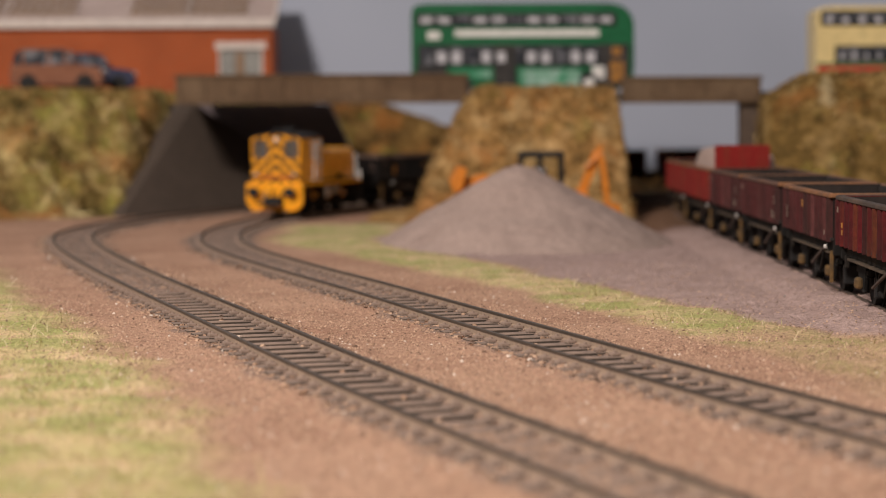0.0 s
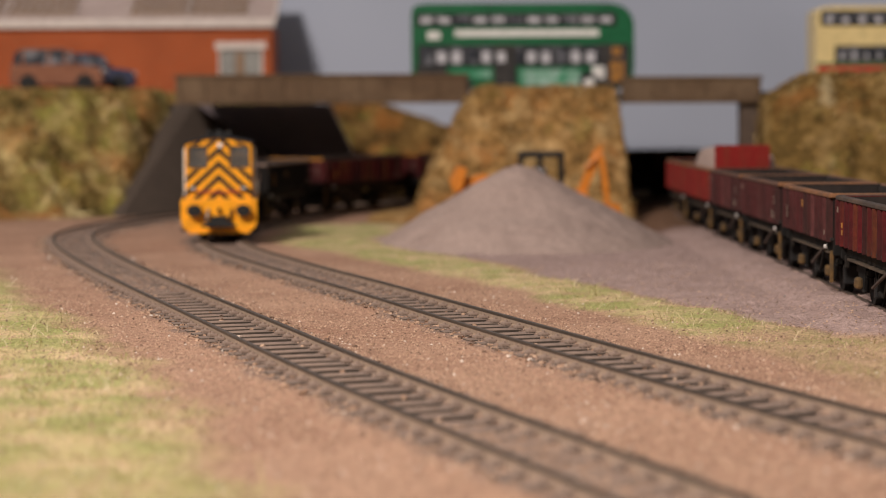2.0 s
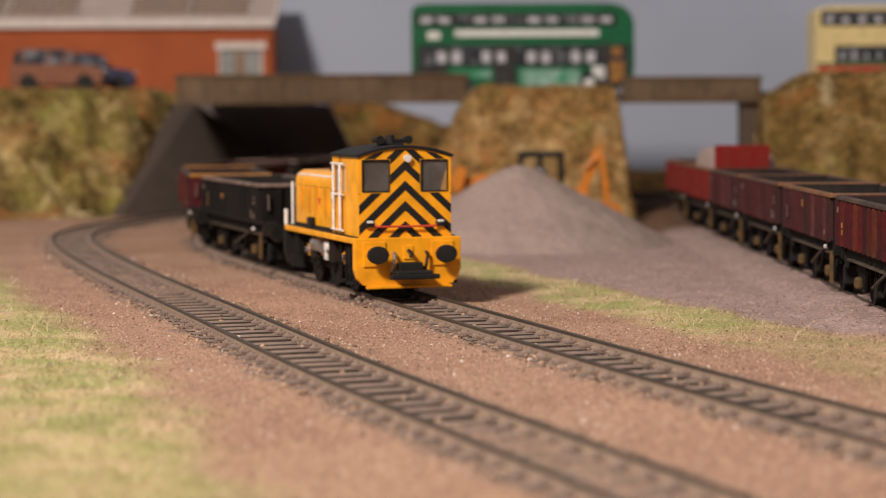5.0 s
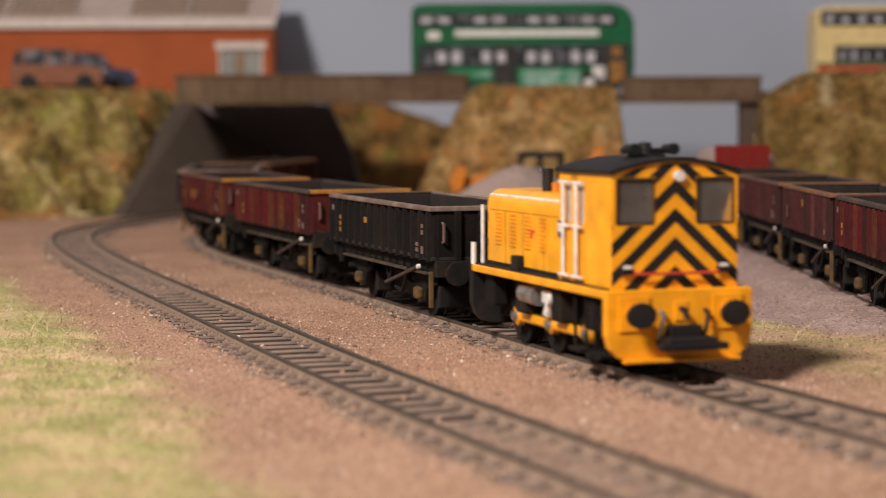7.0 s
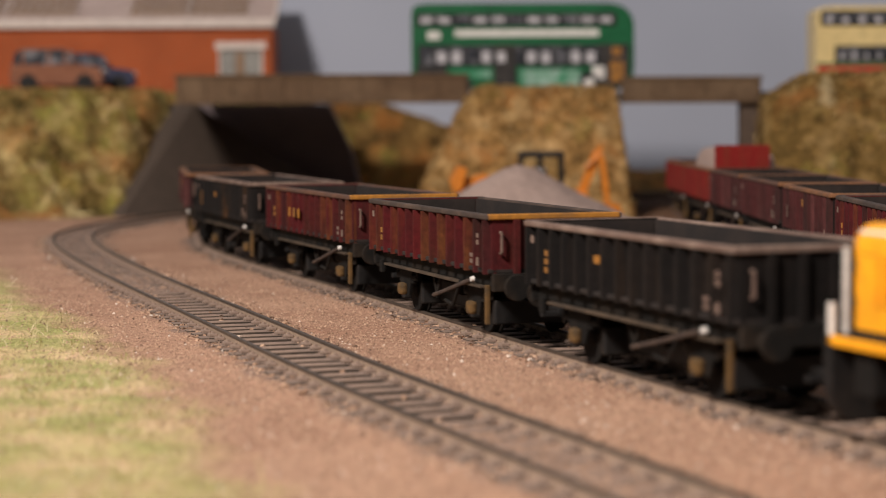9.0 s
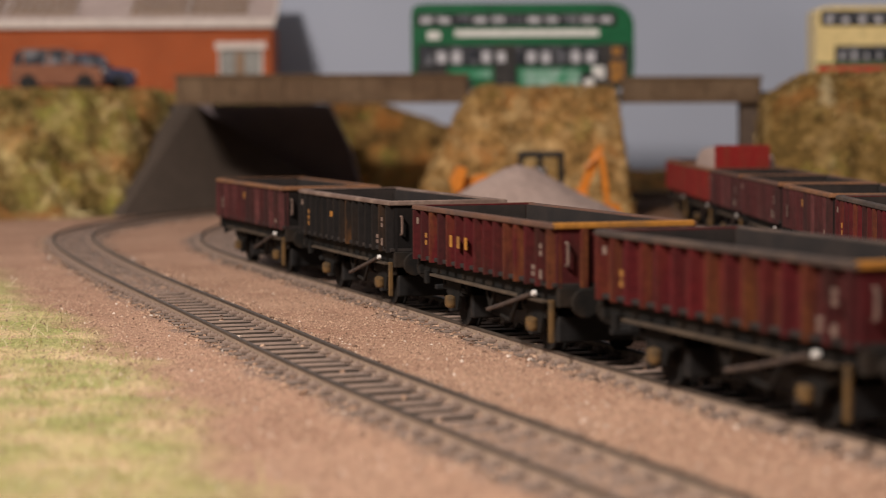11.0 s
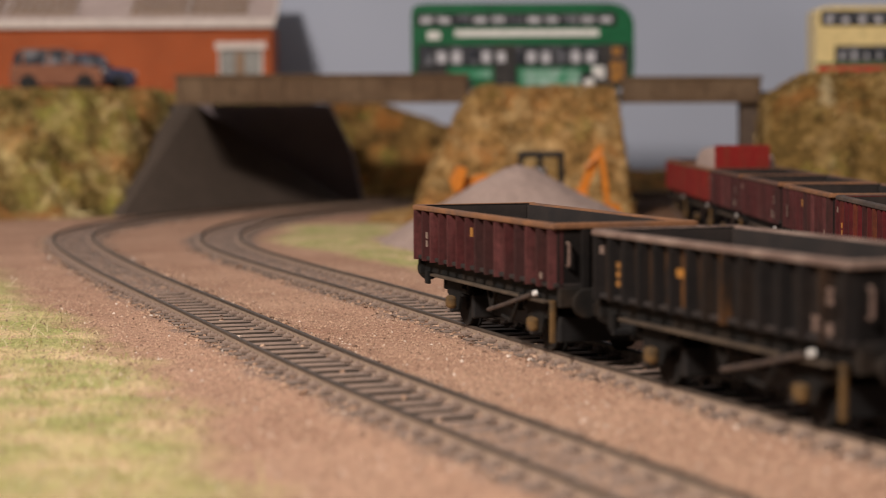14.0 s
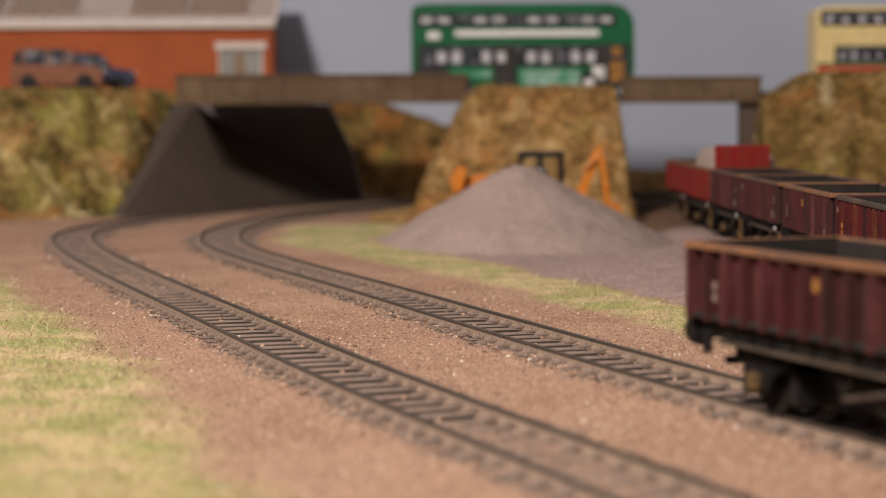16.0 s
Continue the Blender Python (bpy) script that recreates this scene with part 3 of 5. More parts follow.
def locomotive():
    lo = thing("shunting_locomotive", "bright yellow diesel shunting locomotive with black chevron end stripes", "locomotive")
    hx = LOCO_L / 2
    # frames and running plate
    part("frame_plate", box(REAR + 2, hx - 2, -9.5, 9.5, 5, 15, 0.4), MATT, lo)
    part("running_plate", box(REAR, hx - 1.2, -LOCO_W / 2, LOCO_W / 2, 15.6, FLOOR, 0.3), YELLOW, lo)
    part("plate_top", box(REAR + 0.6, hx - 2, -LOCO_W / 2 + 0.7, LOCO_W / 2 - 0.7, FLOOR, FLOOR + 0.25, 0), BLACK, lo)
    # end beams with rounded lower corners
    for sgn in (1, -1):
        prof = [(-LOCO_W / 2, FLOOR), (-LOCO_W / 2, 8.2), (-15.4, 5.4), (-13.6, 3.6), (-11.0, 3.0), (11.0, 3.0), (13.6, 3.6), (15.4, 5.4), (LOCO_W / 2, 8.2), (LOCO_W / 2, FLOOR)]
        beam = part("buffer_beam", extrude(prof, "x", (hx if sgn > 0 else REAR) - 1.2, (hx if sgn > 0 else REAR) + 1.2, bevel=0.25), YELLOWF if sgn > 0 else BLACK, lo, "yellow buffer beam with rounded corners" if sgn > 0 else "black buffer beam")
        f = hx + 1.2 if sgn > 0 else REAR - 1.2
        for y in (-10.4, 10.4):
            part("buffer_base", box(min(f, f + sgn * 0.5), max(f, f + sgn * 0.5), y - 3.4, y + 3.4, 9.0, 16.2, 0.15), YELLOWF if sgn > 0 else MATT, beam)
            part("buffer", cyl((f, y, 12.6), (f + sgn * 3.6, y, 12.6), 1.9, 1.6), YELLOWF, beam)
            head = bmesh.new()
            prof2 = [(y + 3.3 * math.cos(a), 12.6 + 2.6 * math.sin(a)) for a in (k * math.tau / 24 for k in range(24))]
            extrude(prof2, "x", f + sgn * 3.4, f + sgn * 4.5, head, 0.25)
            part("buffer_head", head, BLACK, beam, "black oval buffer head")
        part("draw_hook", tube([(f, 0, 13.5), (f + sgn * 2.4, 0, 13.2), (f + sgn * 2.8, 0, 11.6)], 0.6), BLACK, beam)
        part("hook_plate", box(min(f, f + sgn * .4), max(f, f + sgn * .4), -1.4, 1.4, 11, 15, 0.1), YELLOWF if sgn > 0 else MATT, beam)
        cp = box(min(f, f + sgn * 6.5), max(f, f + sgn * 6.5), -5.6, 5.6, 6.0, 8.0, 0.5)
        box(min(f, f + sgn * 3), max(f, f + sgn * 3), -3.6, 3.6, 7.8, 10.2, 0.3, cp)
        box(min(f + sgn * 5, f + sgn * 7.5), max(f + sgn * 5, f + sgn * 7.5), -7.4, 7.4, 5.6, 7.0, 0.3, cp)
        part("coupling", cp, BLACK, beam, "black tension-lock coupling")
        for y in (-4.5, 5.5):
            part("brake_hose", tube([(f, y, 13), (f + sgn * 1.6, y, 12.5), (f + sgn * 1.9, y - 0.6, 9.5), (f + sgn * 1.2, y - 1, 7.5)], 0.5), STEEL if y < 0 else BLACK, beam)
        part("step_foot", box(min(f, f + sgn * 1.6), max(f, f + sgn * 1.6), -13, 13, 2.6, 3.4, 0.2), YELLOWF if sgn > 0 else MATT, beam)
    # cab: four walls with openings, roof
    cab = part("cab", box(CAB_X0, CAB_X1 - 0.8, -CAB_HW + 0.9, CAB_HW - 0.9, FLOOR, FLOOR + 1, 0), DARKIN, lo, "yellow driver's cab")
    wins = [(-13.0, -4.9, 30.7, 39.8), (4.9, 13.0, 30.7, 39.8)]
    for sgn, xf in ((1, CAB_X1), (-1, CAB_X0)):
        x0, x1 = (xf - 0.8, xf) if sgn > 0 else (xf, xf + 0.8)
        paint = YELLOWF if sgn > 0 else YELLOW
        part("cab_end", box(x0, x1, -CAB_HW, CAB_HW, FLOOR, 30.7, 0), paint, cab, "yellow cab end with black chevrons")
        for ya, yb in ((-4.9, 4.9), (-CAB_HW, -13.0), (13.0, CAB_HW)):
            part("window_post", box(x0, x1, ya, yb, 30.7, 39.8, 0), paint, cab)
        top = [(-CAB_HW, 39.8), (CAB_HW, 39.8)] + [(y, roof_z(y)) for y in np.linspace(CAB_HW, -CAB_HW, 13)]
        part("cab_gable", extrude(top, "x", x0, x1), paint, cab)
        for y0, y1, z0, z1 in wins:
            pane = part("window_pane", box(min(xf - sgn * 0.5, xf - sgn * 0.3), max(xf - sgn * 0.5, xf - sgn * 0.3), y0, y1, z0, z1, 0), HAZY, cab, "hazy cab window")
            pane.visible_shadow = False
            fr = bmesh.new()
            for a in ((y0, y1, z0 - 0.2, z0 + 0.15), (y0, y1, z1 - 0.15, z1 + 0.2), (y0 - 0.2, y0 + 0.15, z0, z1), (y1 - 0.15, y1 + 0.2, z0, z1)):
                box(xf - 0.15, xf + 0.15, *a, 0, fr)
            part("window_frame", fr, BLACK, cab)
    # chevrons on the leading end
    stripes = []
    regions = [(-CAB_HW, CAB_HW, FLOOR, 30.2), (-4.5, 4.5, 30.2, 40.2), (-CAB_HW, CAB_HW, 40.2, 43.0)]
    for k, apex in enumerate((22.0, 27.9, 33.8, 39.7, 45.6, 51.5, 57.4)):
        for sgn in (-1, 1):
            run = 22.0
            poly = [(0.0, apex), (sgn * run, apex - run * 0.92), (sgn * run, apex - run * 0.92 - 2.8), (0.0, apex - 2.8)]
            bm = bmesh.new()
            for x0, x1, z0, z1 in regions:
                q = clip_poly(poly, x0, x1, z0, z1)
                q = [(y, min(z, roof_z(y) - 0.3)) for y, z in q]
                if len(q) >= 3:
                    extrude(q, "x", CAB_X1 + 0.02, CAB_X1 + 0.10, bm)
            if len(bm.verts):
                part("chevron_stripe", bm, BLACK, cab, "black warning stripe")
            else:
                bm.free()
    # cab sides with a door and windows
    for sgn in (-1, 1):
        y0, y1 = (CAB_HW - 0.8, CAB_HW) if sgn > 0 else (-CAB_HW, -CAB_HW + 0.8)
        bm = box(CAB_X0 + 0.8, CAB_X1 - 0.8, y0, y1, FLOOR, 30.0, 0)
        for xa, xb in ((CAB_X0 + 0.8, 15.8), (19.2, 22.8), (26.2, CAB_X1 - 0.8)):
            part("side_post", box(xa, xb, y0, y1, 30.0, EAVE, 0), YELLOW, cab)
        part("side_header", box(15.8, 26.2, y0, y1, 38.8, EAVE, 0), YELLOW, cab)
        part("cab_side", bm, YELLOW, cab)
        yo = sgn * CAB_HW
        door = box(14.2, 23.5, min(yo, yo + sgn * 0.35), max(yo, yo + sgn * 0.35), FLOOR + 0.6, 29.8, 0.1)
        part("cab_door", door, YELLOW, cab)
        for xx in (17.4, 24.6):
            part("handrail", tube([(xx, yo + sgn * 1.1, 18.8), (xx, yo + sgn * 1.1, 38.6)], 0.4, 8), WHITE, cab, "white handrail")
            for zz in (18.8, 29.4, 38.6):
                part("rail_bracket", tube([(xx - 2.6, yo + sgn * 1.0, zz), (xx + 2.6, yo + sgn * 1.0, zz)], 0.35, 6), WHITE, cab)
        for xa, xb in ((15.8, 19.2), (22.8, 26.2)):
            part("window_pane", box(xa, xb, yo - sgn * 0.4 - 0.1, yo - sgn * 0.4 + 0.1, 30, 38.8, 0), MIST, cab, "pale misted window")
        part("number_panel", box(12.9, 17.0, yo + sgn * 0.4 - 0.12, yo + sgn * 0.4 + 0.12, 26.6, 30.2, 0), NAVY, cab, "dark blue plate with pale bars")
        part("plate_bar", box(13.3, 16.6, yo + sgn * 0.56 - 0.06, yo + sgn * 0.56 + 0.06, 27.8, 29.0, 0), WHITE, cab)
    roof = [(y, roof_z(y, CAB_HW + 0.6) + 0.05) for y in np.linspace(-CAB_HW - 0.6, CAB_HW + 0.6, 17)]
    roof += [(y, z + 0.8) for y, z in reversed(roof)]
    part("cab_roof", extrude(roof, "x", CAB_X0 - 1, CAB_X1 + 0.6), BLACK, lo, "black curved cab roof", smooth=False)
    # roof horn cluster
    horn = box(24, 29, -3.5, 3.5, 43.6, 44.6, 0.3)
    cyl((26, -4.4, 45.6), (31, -4.4, 45.6), 0.9, 1.3, 10, horn)
    cyl((26, 4.4, 45.6), (31, 4.4, 45.6), 0.9, 1.3, 10, horn)
    box(25.6, 27.0, -5.6, 5.6, 44.6, 45.8, 0.2, horn)
    cyl((26, 0, 44.6), (26, 0, 47.0), 1.6, 1.2, 10, horn)
    part("roof_horn", horn, BLACK, lo, "black horns on the cab roof")
    part("marker_lamp", cyl((CAB_X1, 0.6, 40.3), (CAB_X1 + 1.2, 0.6, 40.3), 1.1, seg=14), WHITE, cab, "white marker lamp")
    part("lamp_bracket", tube([(CAB_X1 + 0.8, -9.5, 21.0), (CAB_X1 + 1.3, -8.6, 20.5), (CAB_X1 + 1.3, 8.6, 20.5), (CAB_X1 + 0.8, 9.5, 21.0)], 0.3, 6), RED, cab, "red handrail across the cab end")
    for y in (-11.0, 10.6):
        part("lamp_iron", box(CAB_X1, CAB_X1 + 1.2, y - 1.4, y + 1.4, 20.4, 22.0, 0.3), BLACK, cab)
        part("lamp_glass", box(CAB_X1 + 1.0, CAB_X1 + 1.5, y - 1.0, y + 0.8, 21.6, 22.3, 0.1), WHITE, cab)
    # bonnet
    hw, top = 12.9, 35.4
    prof = [(-hw, FLOOR + 0.3), (hw, FLOOR + 0.3), (hw, top - 3.6)] + [(hw - 3.6 + 3.6 * math.cos(a), top - 3.6 + 3.6 * math.sin(a)) for a in (radians(15 * k) for k in range(1, 7))]
    prof += [(-hw + 3.6 + 3.6 * math.cos(a), top - 3.6 + 3.6 * math.sin(a)) for a in (radians(90 + 15 * k) for k in range(0, 7))]
    hood = part("bonnet", extrude(prof, "x", -36.6, CAB_X0, bevel=0.0), YELLOW, lo, "rounded yellow engine bonnet")
    for sgn in (-1, 1):
        yo = sgn * hw
        for i in range(4):
            lv = bmesh.new()
            for k in range(9):
                z = 22.6 + k * 0.9
                x = -31.0 + i * 9.5
                box(x, x + 4.2, min(yo, yo + sgn * 0.35), max(yo, yo + sgn * 0.2), z, z + 0.45, 0, lv)
            part("louvre", lv, YELLOW, hood)
        for x in (-24.5, -13.0, 0.0):
            part("door_seam", box(x, x + 0.1, yo - 0.05, yo + 0.05, FLOOR + 0.5, 30.5, 0), BLACK, hood)
        part("door_seam", box(-35, CAB_X0, yo - 0.05, yo + 0.05, 30.5, 30.62, 0), BLACK, hood)
        part("handrail", tube([(-36.4, yo * 0.93, 33.9), (CAB_X0, yo * 0.93, 33.9)], 0.42, 6), WHITE, hood, "white handrail along the bonnet")
        part("bonnet_foot", box(-36.4, CAB_X0, min(yo, yo + sgn * 0.5), max(yo, yo + sgn * 0.5), FLOOR + 0.2, FLOOR + 1.1, 0), BLACK, hood, "black foot strip under the bonnet")
        for zz in (21.5, 27.5):
            part("hinge", box(-37.6, -36.2, yo * 0.97 - 0.5, yo * 0.97 + 0.5, zz, zz + 2.2, 0.2), BLACK, hood)
        em = box(-9.6, -5.4, min(yo, yo + sgn * 0.15), max(yo, yo + sgn * 0.15), 26.4, 27.0, 0)
        box(-8.2, -6.8, min(yo, yo + sgn * 0.15), max(yo, yo + sgn * 0.15), 25.2, 26.4, 0, em)
        part("emblem", em, RED, hood, "small red emblem")
        part("lifting_bracket", box(-16, -12, min(yo, yo + sgn * 2.0), max(yo, yo + sgn * 2.0), FLOOR, FLOOR + 3.6, 0.4), BLACK, hood)
        for x in (-38.2,):
            part("handrail", tube([(x, sgn * 13.6, FLOOR), (x, sgn * 13.6, 31.5)], 0.5, 8), WHITE, lo, "white handrail post")
        part("handrail", tube([(-39.2, sgn * 15.6, FLOOR), (-39.2, sgn * 15.6, 22.5)], 0.65, 8), WHITE, lo, "short white lamp post")
    nose = box(-37.4, -36.6, -hw + 0.8, hw - 0.8, FLOOR + 1, 33.0, 0.3)
    part("radiator_grille", nose, BLACK, hood)
    part("exhaust_pipe", cyl((-15, -6.0, 34.2), (-15, -6.0, 40.6), 1.3, 1.3, 12), BLACK, hood, "black exhaust stack")
    part("filler_cap", cyl((-8.5, -6.4, 34.2), (-8.5, -6.4, 37.6), 1.1, 1.1, 10), DIGGER, hood)
    # running gear
    wheels = []
    wm = wheelset_mesh("wheelset", 7.0, 2.2, 7.6, 24)
    for x in (-21.0, 0.0, 21.0):
        w = share("wheelset", wm, lo, at_mm(x, 0, 7.0))
        wheels.append((w, 7.0, x))
    for sgn in (-1, 1):
        y = sgn * 11.9
        rod = box(-21, 21, y - 0.5, y + 0.5, -1.0, 1.0, 0.3)
        for x in (-21, 0, 21):
            cyl((x, y - 0.8, 0), (x, y + 0.8, 0), 2.0, seg=14, bm=rod)
        rod = part("coupling_rod", rod, YELLOW, lo, "yellow coupling rod")
        pins = bmesh.new()
        for x in (-21, 0, 21):
            cyl((x, y + sgn * 0.8, 0), (x, y + sgn * 1.8, 0), 1.2, 1.0, 10, pins)
        part("crank_pin", pins, STEEL, rod, "bright steel crank pins")
        RODS.append((rod, 0.0 if sgn < 0 else math.pi / 2))
        bracket = box(2.0, 9.5, sgn * 13.4 - 0.9, sgn * 13.4 + 0.9, 11.4, 14.2, 0.4)
        cyl((4, sgn * 13.4, 9.0), (6.5, sgn * 13.4, 13.0), 1.2, seg=10, bm=bracket)
        cyl((7.5, sgn * 12.6, 12.6), (7.5, sgn * 15.2, 12.6), 1.5, 1.2, 12, bracket)
        part("brake_bracket", bracket, WHITE, lo, "pale steel crank bracket")
        part("air_reservoir", cyl((-10.5, sgn * 13.2, 12.6), (-1.5, sgn * 13.2, 12.6), 2.3, seg=14), STEEL, lo, "pale grey air reservoir")
        for x in (-31.5, -11, 11, 32):
            part("sand_box", box(x - 3, x + 3, sgn * 12.6 - 1.8, sgn * 12.6 + 1.8, 8, 15.4, 0.5), MATT, lo)
        for x in (26, 37.0):
            st = box(x - 3.5, x + 3.5, sgn * 14.6 - 1.5, sgn * 14.6 + 1.5, 3.4, 4.2, 0.1)
            box(x - 3.4, x - 2.8, sgn * 14.6 - 0.3, sgn * 14.6 + 0.3, 4, 15.6, 0, st)
            box(x + 2.8, x + 3.4, sgn * 14.6 - 0.3, sgn * 14.6 + 0.3, 4, 15.6, 0, st)
            part("cab_step", st, MATT, lo)
    MOVERS.append((lo, 42.2, 21.0, wheels))
    return lo


locomotive()


# ---- open wagons ----
WAG_L, WAG_W, WAG_TOP, WAG_BASE = 99.0, 34.0, 29.6, 15.8
WAG_WHEEL = wheelset_mesh("wagon_wheelset", 6.0, 2.0, 7.6, 20, False)


def wagon(label, body_mat, end_mat, rim_side, rim_end, marks, load=None, length=WAG_L):
    wg = thing("open_wagon", label, "wagon", "open wagons")
    hx, hw = length / 2, WAG_W / 2
    part_of, bays = length / WAG_L, round(length / 7.07)
    axles = (-29.0 * part_of, 29.0 * part_of)
    tub = part("tub", box(-hx, hx, -hw + 0.6, hw - 0.6, WAG_BASE, WAG_BASE + 1.0, 0.2), INSIDE, wg, "ribbed open steel tub")
    for sgn in (-1, 1):
        for k in range(bays):
            xa, xb = -hx + 1.4 + (length - 2.8) * k / bays, -hx + 1.4 + (length - 2.8) * (k + 1) / bays
            part("side_panel", box(xa - (1.4 if k == 0 else 0), xb + (1.4 if k == bays - 1 else 0), sgn * (hw - 2.2) - 0.4, sgn * (hw - 2.2) + 0.4, WAG_BASE, WAG_TOP - 0.9, 0), body_mat, tub)
        part("side_lining", box(-hx + 1.2, hx - 1.2, sgn * (hw - 2.85) - 0.15, sgn * (hw - 2.85) + 0.15, WAG_BASE + 1, WAG_TOP - 0.4, 0), INSIDE, tub, "sooty inner lining")
        part("end_lining", box(sgn * (hx - 1.15) - 0.15, sgn * (hx - 1.15) + 0.15, -hw + 3.2, hw - 3.2, WAG_BASE + 1, WAG_TOP - 0.4, 0), INSIDE, tub, "sooty inner lining")
        rim = box(-hx - 0.6, hx + 0.6, sgn * (hw - 1.1) - 1.2, sgn * (hw - 1.1) + 1.2, WAG_TOP - 1.2, WAG_TOP, 0.3)
        part("top_rim", rim, rim_side, tub)
        for k in range(bays + 1):
            x = -hx + 1.4 + (length - 2.8) * k / bays
            rib = bmesh.new()
            extrude([(x - 0.85, sgn * (hw - 1.85)), (x + 0.85, sgn * (hw - 1.85)), (x + 0.5, sgn * (hw + 0.35)), (x - 0.5, sgn * (hw + 0.35))], "z", WAG_BASE - 0.2, WAG_TOP - 1.3, rib)
            part("rib", rib, body_mat, tub)
        # end panels
        part("end_panel", box(sgn * (hx - 0.5) - 0.45, sgn * (hx - 0.5) + 0.45, -hw + 1.4, hw - 1.4, WAG_BASE, WAG_TOP, 0.15), end_mat, tub)
        part("end_rim", box(sgn * (hx - 0.1) - 0.8, sgn * (hx - 0.1) + 0.8, -hw + 0.4, hw - 0.4, WAG_TOP - 1.2, WAG_TOP + 0.15, 0.3), rim_end if sgn > 0 else rim_side, tub)
        for y in (-9.5, -3.2, 3.2, 9.5):
            part("rib", box(sgn * (hx + 0.4) - 0.7, sgn * (hx + 0.4) + 0.7, y - 0.8, y + 0.8, WAG_BASE - 0.2, WAG_TOP - 1.2, 0.15), end_mat, tub)
        for y in (-13.6, 13.6):
            x = sgn * (hx + 1.5)
            part("grab_handle", tube([(x - sgn, y, 20.5), (x, y, 20.8), (x, y, 25.2), (x - sgn, y, 25.5)], 0.35, 6), RIMDUST, tub)
        # underframe
        part("solebar", box(-hx + 0.5, hx - 0.5, sgn * 13.2 - 1.0, sgn * 13.2 + 1.0, 12.4, WAG_BASE, 0.2), MATT, wg)
        part("bottom_angle", box(-hx + 9, hx - 9, sgn * 14.2 - 1.3, sgn * 14.2 + 1.3, 11.7, 12.35, 0.15), DUSTEDGE, wg, "dusty angle iron along the solebar")
        part("headstock", box(sgn * (hx + 0.1) - 1.1, sgn * (hx + 0.1) + 1.1, -15.5, 15.5, 11.6, WAG_BASE, 0.25), MATT, wg)
        for y in (-11.2, 11.2):
            bf = cyl((sgn * (hx + 1), y, 12.8), (sgn * (hx + 5.2), y, 12.8), 1.7, 1.5, 12)
            cyl((sgn * (hx + 5.0), y, 12.8), (sgn * (hx + 5.9), y, 12.8), 3.2, 3.0, 18, bf)
            part("buffer", bf, MATT, wg)
        cp = box(min(sgn * hx, sgn * (hx + 6.6)), max(sgn * hx, sgn * (hx + 6.6)), -1.6, 1.6, 6.2, 7.8, 0.3)
        box(sgn * (hx + 5.6) - 0.9, sgn * (hx + 5.6) + 0.9, -5.5, 5.5, 5.8, 7.2, 0.3, cp)
        part("coupling", cp, BLACK, wg)
        # axleguards, springs and brake gear
        for ax in axles:
            y = sgn * 12.4
            g = bmesh.new()
            extrude([(ax - 7, 12.6), (ax - 3.2, 4.4), (ax + 3.2, 4.4), (ax + 7, 12.6)], "y", y - 0.4, y + 0.4, g)
            box(ax - 9, ax + 9, y - 0.3, y + 1.4, 8.6, 10.0, 0.3, g)
            box(ax - 6, ax + 6, y - 0.3, y + 1.4, 7.7, 8.6, 0.2, g)
            for q in (-9, 9):
                box(ax + q - 0.7, ax + q + 0.7, y, y + 1.0, 8.6, 12.8, 0.1, g)
            part("axleguard", g, MATT, wg)
            part("axlebox", box(ax - 1.7, ax + 1.7, sgn * 13.7 - 1.1, sgn * 13.7 + 1.1, 4.4, 7.7, 0.8), OCHRE, wg, "ochre rusty axlebox")
        part("door_post", box(hx - 5.0, hx - 3.9, sgn * 15.2 - 0.5, sgn * 15.2 + 0.6, 3.4, 12.8, 0.2), OCHRE, wg, "rusty step iron")
        part("step_iron", box(-hx + 3.2, -hx + 5.6, sgn * 14.6 - 0.5, sgn * 14.6 + 0.5, 9.4, 12.8, 0.2), MATT, wg)
        part("brake_lever", tube([(3, sgn * 15.0, 7.0), (17 * part_of, sgn * 15.6, 9.6), (34 * part_of, sgn * 15.8, 13.2)], 0.5, 6), RIMDARK, wg, "long brake lever")
        part("lever_knob", cyl((36 * part_of, sgn * 15.4, 13.6), (36 * part_of, sgn * 16.2, 13.6), 0.7, 0.6, 10), WHITE, wg, "white lever end")
        part("lever_guard", tube([(26, sgn * 15.4, 12.5), (20, sgn * 15.4, 6.0), (14, sgn * 15.4, 6.6)], 0.5, 6), MATT, wg)
        part("brake_cylinder", cyl((-8, sgn * 7, 9.0), (4, sgn * 7, 9.0), 2.4, seg=12), MATT, wg)
        part("vee_hanger", extrude([(-4, 12.6), (0, 5.6), (4, 12.6), (2.8, 12.6), (0, 7.6), (-2.8, 12.6)], "y", sgn * 13 - 0.3, sgn * 13 + 0.3), MATT, wg)
        # lettering too small to read, as plain bars
        for x, w, z, h, mat in marks:
            part("marking_bar", box(sgn * x * part_of - w / 2, sgn * x * part_of + w / 2, sgn * (hw + 0.42) - 0.06, sgn * (hw + 0.42) + 0.06, z, z + h, 0), mat, tub)
    part("centre_sill", box(-hx, hx, -5, 5, 11, WAG_BASE, 0.2), MATT, wg)
    # solid block added to stop light and keep the space below the tub dark
    part("brake_rigging", box(-21 * part_of, 21 * part_of, -6, 6, 3.2, 10.6, 0.8), BLACK, wg)
    for ax in axles:
        part("brake_shoe_beam", box(ax - 9.6, ax - 7.6, -11, 11, 2.6, 8.5, 0.4), BLACK, wg)
        part("brake_shoe_beam", box(ax + 7.6, ax + 9.6, -11, 11, 2.6, 8.5, 0.4), BLACK, wg)
